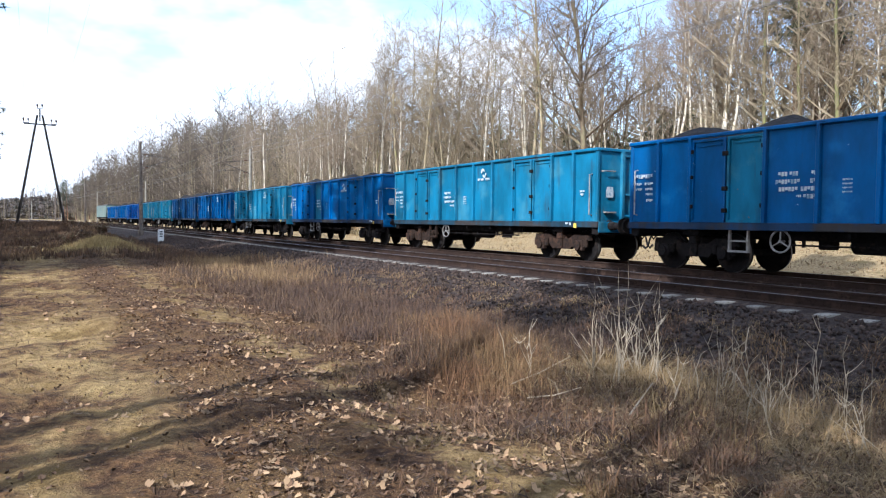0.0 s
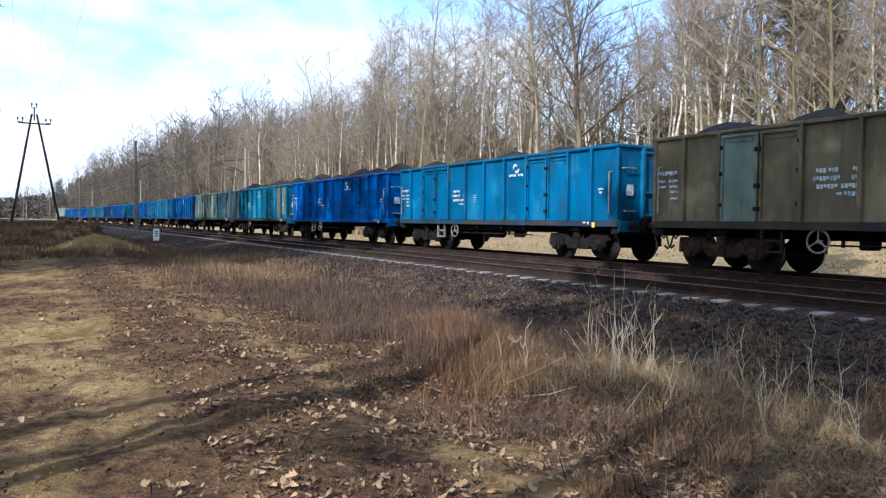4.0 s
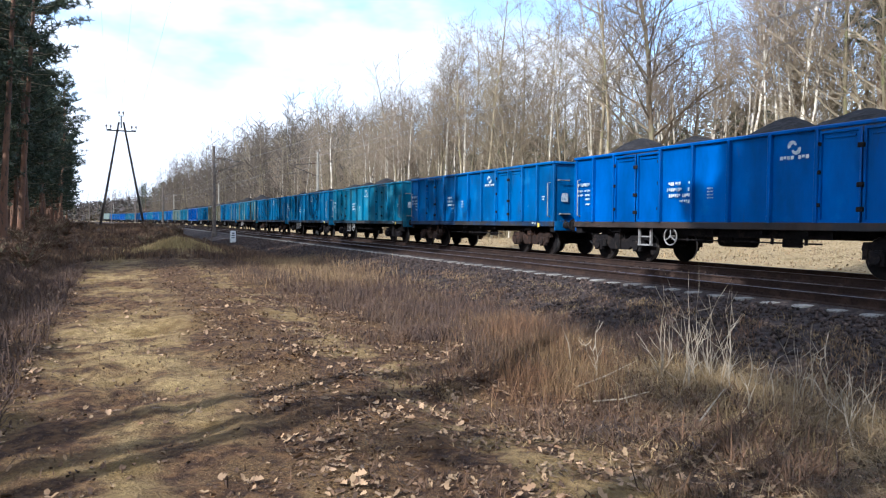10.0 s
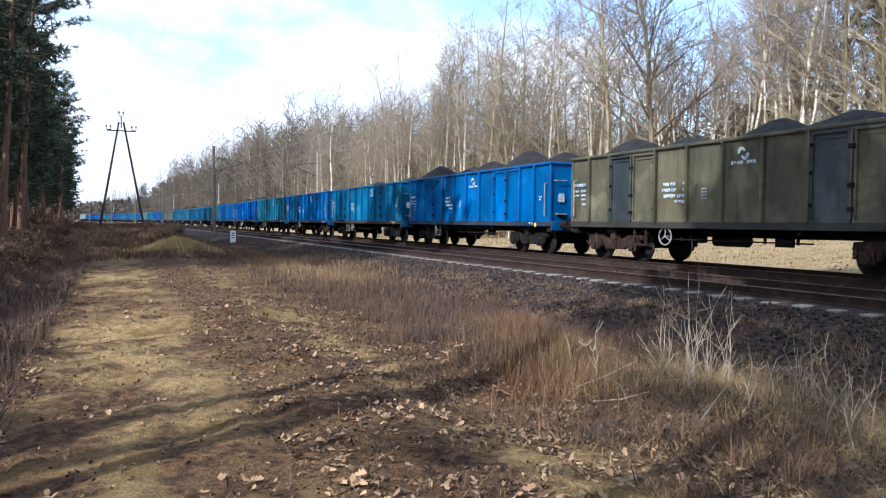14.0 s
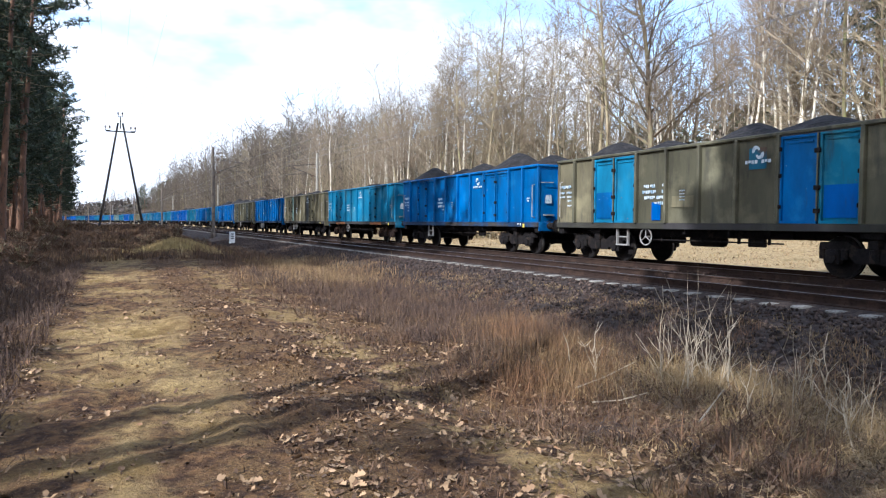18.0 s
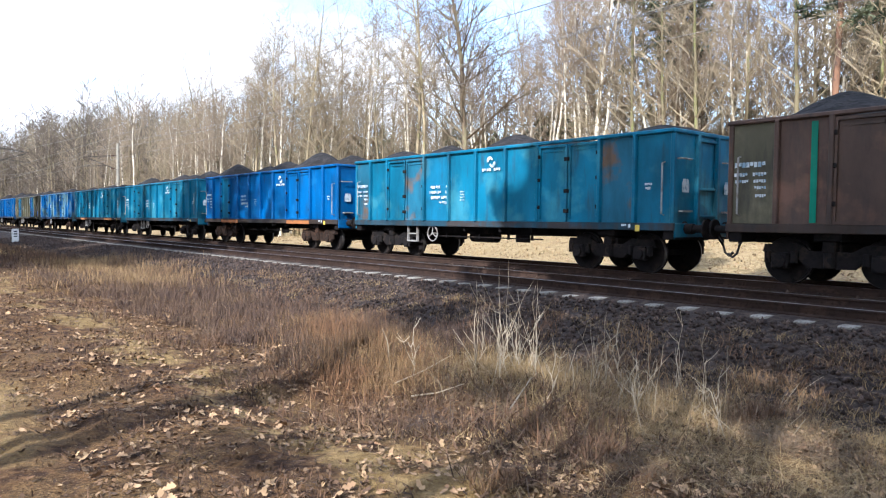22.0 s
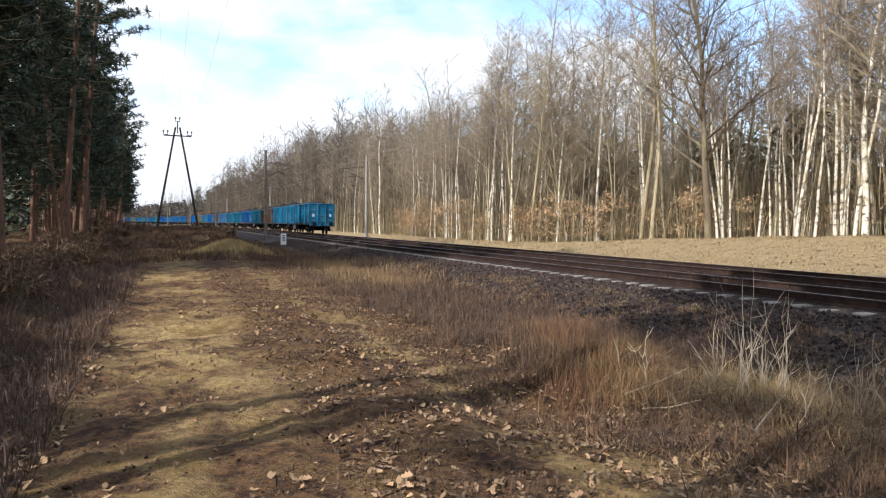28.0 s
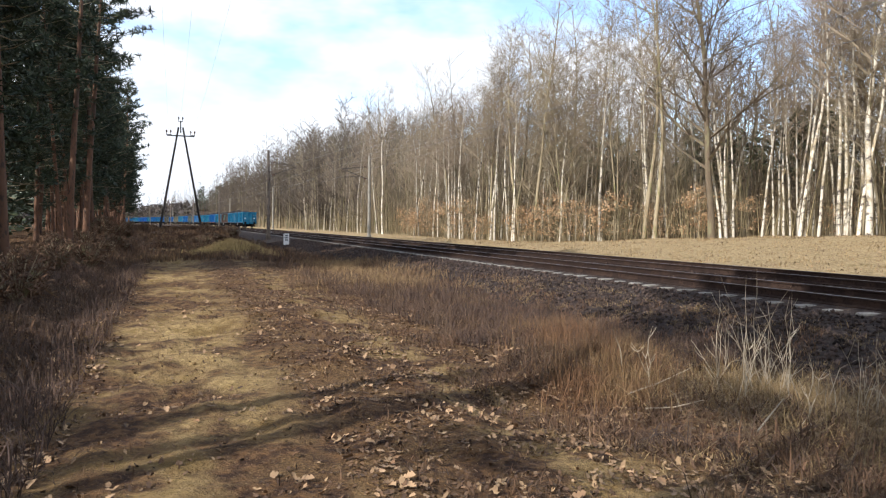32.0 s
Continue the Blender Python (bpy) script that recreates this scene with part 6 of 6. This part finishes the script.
def litter(n, seed, s0, s1, o0, o1, big, mat=M_LITTER, cut=0.0, label="curled pale brown oak leaves strewn over the soil"):
    r = np.random.RandomState(seed)
    s = s0 + (s1 - s0) * r.rand(n) ** 1.8
    o = r.uniform(o0, o1, n)
    keep = (bumps(s, o, 1.3, 61) > cut) | (r.rand(n) < 0.15)
    keep &= (np.abs(o + 14.9) > 0.85) | (r.rand(n) < 0.22)
    s, o = s[keep], o[keep]
    n = len(s)
    p = np.stack([DIST * math.cos(TH) - math.sin(TH) * s + o * math.cos(TH), DIST * math.sin(TH) + math.cos(TH) * s + o * math.sin(TH), ground_z(s, o) + 0.012], -1)
    a = r.uniform(0, 6.28, n)
    ln, wd = big * (0.012 + 0.034 * r.rand(n) ** 2.2), big * r.uniform(0.008, 0.022, n)
    d = np.stack([np.cos(a), np.sin(a), r.normal(0, 0.35, n)], -1)
    e = np.stack([-np.sin(a), np.cos(a), r.normal(0, 0.4, n)], -1)
    up = np.array([0, 0, 1.0]) * (0.012 * r.rand(n))[:, None]
    c = lambda u, w, z=0.0: p + d * (ln * u)[:, None] + e * (wd * w)[:, None] + up * z
    v = np.stack([c(-1, 0, 1.5), c(-0.45, -0.9, 1), c(0.1, -0.6, 0), c(0.45, -0.95, 1.5), c(1, 0, 2), c(0.5, 0.95, 1.2), c(0.05, 0.6, 0), c(-0.5, 0.9, 1.2)], 1).reshape(-1, 3)
    k = np.arange(n)[:, None] * 8
    f3 = np.concatenate([k + [0, 1, 7], k + [1, 2, 7], k + [2, 6, 7], k + [2, 3, 6], k + [3, 5, 6], k + [3, 4, 5]], 1).reshape(-1, 3)
    return thing("fallen_leaves", label, "leaves", kind="stuff", data=mesh_np("fallen_leaves", v, f3, mat))


def oak_leaves(n, seed, s0, s1, o0, o1, cut):
    """Lobed leaves, folded along the midrib and curled, flat on the soil or on edge."""
    r = np.random.RandomState(seed)
    s, o = s0 + (s1 - s0) * r.rand(n) ** 1.3, r.uniform(o0, o1, n)
    keep = (bumps(s, o, 1.1, 66) > cut) | (np.hypot((s - 5.4) / 1.1, (o + 12.0) / 1.0) < 0.9) & (r.rand(n) < 0.7)
    keep &= (np.abs(o + 14.9) > 0.9) | (r.rand(n) < 0.12)
    s, o = s[keep], o[keep]
    n = len(s)
    p = np.stack([DIST * math.cos(TH) - math.sin(TH) * s + o * math.cos(TH), DIST * math.sin(TH) + math.cos(TH) * s + o * math.sin(TH), ground_z(s, o) + 0.018], -1)
    a = r.uniform(0, 6.28, n)
    half = 0.018 + 0.027 * r.rand(n)
    d = np.stack([np.cos(a), np.sin(a), r.normal(0, 0.28, n)], -1) * half[:, None]
    e = np.stack([-np.sin(a), np.cos(a), r.normal(0, 0.35, n)], -1) * (half * r.uniform(0.5, 0.75, n))[:, None]
    fold, curl = r.uniform(-0.1, 0.55, n) * half, r.uniform(-0.2, 0.5, n) * half
    up = np.array([0, 0, 1.0])
    stations = ((-0.75, 0.30), (-0.5, 0.62), (-0.25, 0.40), (0.0, 0.95), (0.25, 0.58), (0.5, 0.92), (0.8, 0.42))
    rows = [p - d]
    for u, w in stations:
        mid = p + d * u + up * (curl * u * u)[:, None]
        rows += [mid - e * w + up * (fold * w)[:, None], mid, mid + e * w + up * (fold * w)[:, None]]
    rows.append(p + d + up * curl[:, None])
    v = np.stack(rows, 1).reshape(-1, 3)
    k = np.arange(n)[:, None] * 23
    tris = [[0, 1, 2], [0, 2, 3], [19, 22, 20], [20, 22, 21]]
    for i in range(6):
        b = 1 + 3 * i
        tris += [[b, b + 3, b + 4], [b, b + 4, b + 1], [b + 1, b + 4, b + 5], [b + 1, b + 5, b + 2]]
    f = np.concatenate([k + t for t in tris], 1).reshape(-1, 3)
    return thing("oak_leaves", "pale curled oak leaves lying in drifts on the soil", "leaves", kind="stuff", data=mesh_np("oak_leaves", v, f, M_OAKLEAF))


oak_leaves(5500, 71, 2.2, 15, -16.5, -8.8, -0.02)
litter(24000, 21, 1.5, 27, -21, -8.8, 1.0)
litter(9000, 22, 8, 60, 4.5, 24, 2.2)
litter(45000, 23, 1.5, 30, -22, -8.4, 0.8, M_CRUMB, -0.15, "dark brown crumbled leaf litter on the soil")


def stones(n, seed):
    """Broken stones on the ballast's shoulder and between the sleepers."""
    r = np.random.RandomState(seed)
    s = -2 + 62 * r.rand(n) ** 1.6
    o = np.where(r.rand(n) < 0.75, r.uniform(-8.6, -5.05, n), r.uniform(-4.4, 2.6, n))
    size = r.uniform(0.018, 0.045, n)
    p = np.stack([DIST * math.cos(TH) - math.sin(TH) * s + o * math.cos(TH), DIST * math.sin(TH) + math.cos(TH) * s + o * math.sin(TH), ground_z(s, o) + size * 0.4], -1)
    octa = np.array([(1, 0, 0), (-1, 0, 0), (0, 1, 0), (0, -1, 0), (0, 0, 1), (0, 0, -1)], float)
    v = p[:, None, :] + octa[None] * (size[:, None] * r.uniform(0.6, 1.3, (n, 6)))[..., None] + r.normal(0, 0.25, (n, 6, 3)) * size[:, None, None]
    k = np.arange(n)[:, None] * 6
    f = np.concatenate([k + t for t in ([0, 2, 4], [2, 1, 4], [1, 3, 4], [3, 0, 4], [2, 0, 5], [1, 2, 5], [3, 1, 5], [0, 3, 5])], 1).reshape(-1, 3)
    return thing("ballast_stones", "broken dark grey-brown ballast stones", "gravel", kind="stuff", data=mesh_np("ballast_stones", v.reshape(-1, 3), f, M_BALLAST))


stones(26000, 31)


def weed(seed, height, stalks):
    """A dry weed: bent pale stalks from one root, some with side shoots."""
    rng = random.Random(seed)
    sh = Shape()
    for k in range(stalks):
        a, lean = rng.uniform(0, 6.28), abs(rng.gauss(0, 0.28))
        h = height * rng.uniform(0.5, 1.0)
        d = Vector((math.cos(a), math.sin(a), 0))
        pts = [d * (0.25 * rng.random()) + Vector((0, 0, -0.05))]
        for j in range(1, 6):
            u = j / 5
            pts.append(d * (lean * h * u ** 1.6) + Vector((rng.gauss(0, 0.012), rng.gauss(0, 0.012), h * u * (1 - 0.15 * lean * u))))
        sh.tube(pts, [0.0040, 0.0037, 0.0034, 0.0029, 0.0022, 0.0014], 4, False)
        for _ in range(rng.randrange(0, 4)):
            q = pts[rng.randrange(2, 5)]
            e = Vector((rng.gauss(0, 1), rng.gauss(0, 1), 1.0)).normalized() * h * rng.uniform(0.12, 0.3)
            sh.tube([q, q + e * 0.5, q + e + Vector((0, 0, 0.02))], [0.0035, 0.003, 0.0015], 3, False)
    return sh.mesh("stalk", M_STALK)


WEEDS = [weed(200 + k, h, n) for k, (h, n) in enumerate(((1.2, 5), (0.95, 4), (0.75, 5), (0.6, 4)))]
rng = random.Random(12)
for s, o, k, sc in ((5.3, -9.8, 0, 1.05), (5.05, -9.6, 0, 0.9), (5.55, -10.0, 1, 1.1), (4.95, -10.25, 0, 1.0), (4.7, -10.0, 1, 1.05), (5.2, -9.75, 1, 1.0), (4.4, -9.45, 2, 1.0), (3.95, -9.2, 0, 0.75), (5.6, -9.3, 2, 1.1), (6.4, -9.1, 1, 0.9), (3.6, -9.9, 2, 0.9), (4.1, -10.4, 3, 1.0), (6.0, -10.5, 3, 1.1), (4.0, -8.6, 1, 1.0), (4.9, -8.4, 3, 1.2), (3.3, -9.3, 1, 0.9), (3.0, -9.6, 3, 1.0), (4.6, -9.0, 1, 0.9)):
    t = thing("dry_weed", "bleached dry weed with tall bent stalks in withered grass", "dry weed", "dry weeds beside the ballast", data=WEEDS[k])
    t.matrix_basis = Matrix.LocRotScale(spot(s, o), Euler((0, 0, rng.uniform(0, 6.28))), (sc,) * 3)
# a fallen twig and a pale stick
for s, o, turn, ln in ((5.85, -10.45, 0.81, 1.05), (5.1, -10.9, -0.3, 0.5), (4.2, -10.7, 1.0, 0.6)):
    t = thing("fallen_twig", "bleached fallen twig lying on withered grass", "twig", "", data=Shape().tube([(-ln / 2, 0, 0.02), (0, 0.02, 0.06), (ln / 2, 0, 0.16)], [0.008, 0.007, 0.004], 5).mesh("fallen_twig", M_STALK))
    t.matrix_basis = Matrix.LocRotScale(spot(s, o, 0.03), Euler((0, 0, turn)), (1, 1, 1))


# ---- what moves ----
def gone(t):
    """How far the train has run by t, from where it is at 13 s."""
    q = t - 13.0
    return 17.633 * q + 0.01662 * q * q + 0.000127 * q ** 3


def ride(s):
    """A vehicle's pose with its middle at s: its bogies' pivots lie on the line."""
    a, b = at(s - 4.5, 0), at(s + 4.5, 0)
    d = b - a
    m = (a + b) / 2
    return Matrix.Translation(m) @ Matrix.Rotation(math.atan2(d.y, d.x), 4, "Z")


def motions():
    times = [k * 1.0 for k in range(33)]
    for k, w in enumerate(wagons):
        mid = 15.777 - 14.04 * (FIRST + k) - 6.4 - (0.2 if k == 40 else 0.0)
        walk(w, [(t, ride(mid + gone(t))) for t in times])
    ahead = 15.777 - 14.04 * FIRST + 0.65 + 9.2
    walk(loco, [(t, ride(ahead + gone(t))) for t in times])
    # the wheels roll: every wheelset at the same place on its bogie shares one turning
    kinds = {}
    for v in (*wagons, loco):
        for b in v.children:
            if b.name.split(".")[0] != "bogie":
                continue
            for q in b.children:
                key = (round(q.location.x, 2), round(q.location.z, 2))
                if key not in kinds:
                    x, z = key
                    walk(q, [(n / FPS, pose(x, 0, z, 0, math.degrees(gone(n / FPS) / 0.46), 0)) for n in range(32 * FPS + 1)])
                    kinds[key] = q.animation_data
                else:
                    q.rotation_mode = "QUATERNION"
                    ad = q.animation_data_create()
                    ad.action = kinds[key].action
                    ad.action_slot = kinds[key].action_slot


motions()
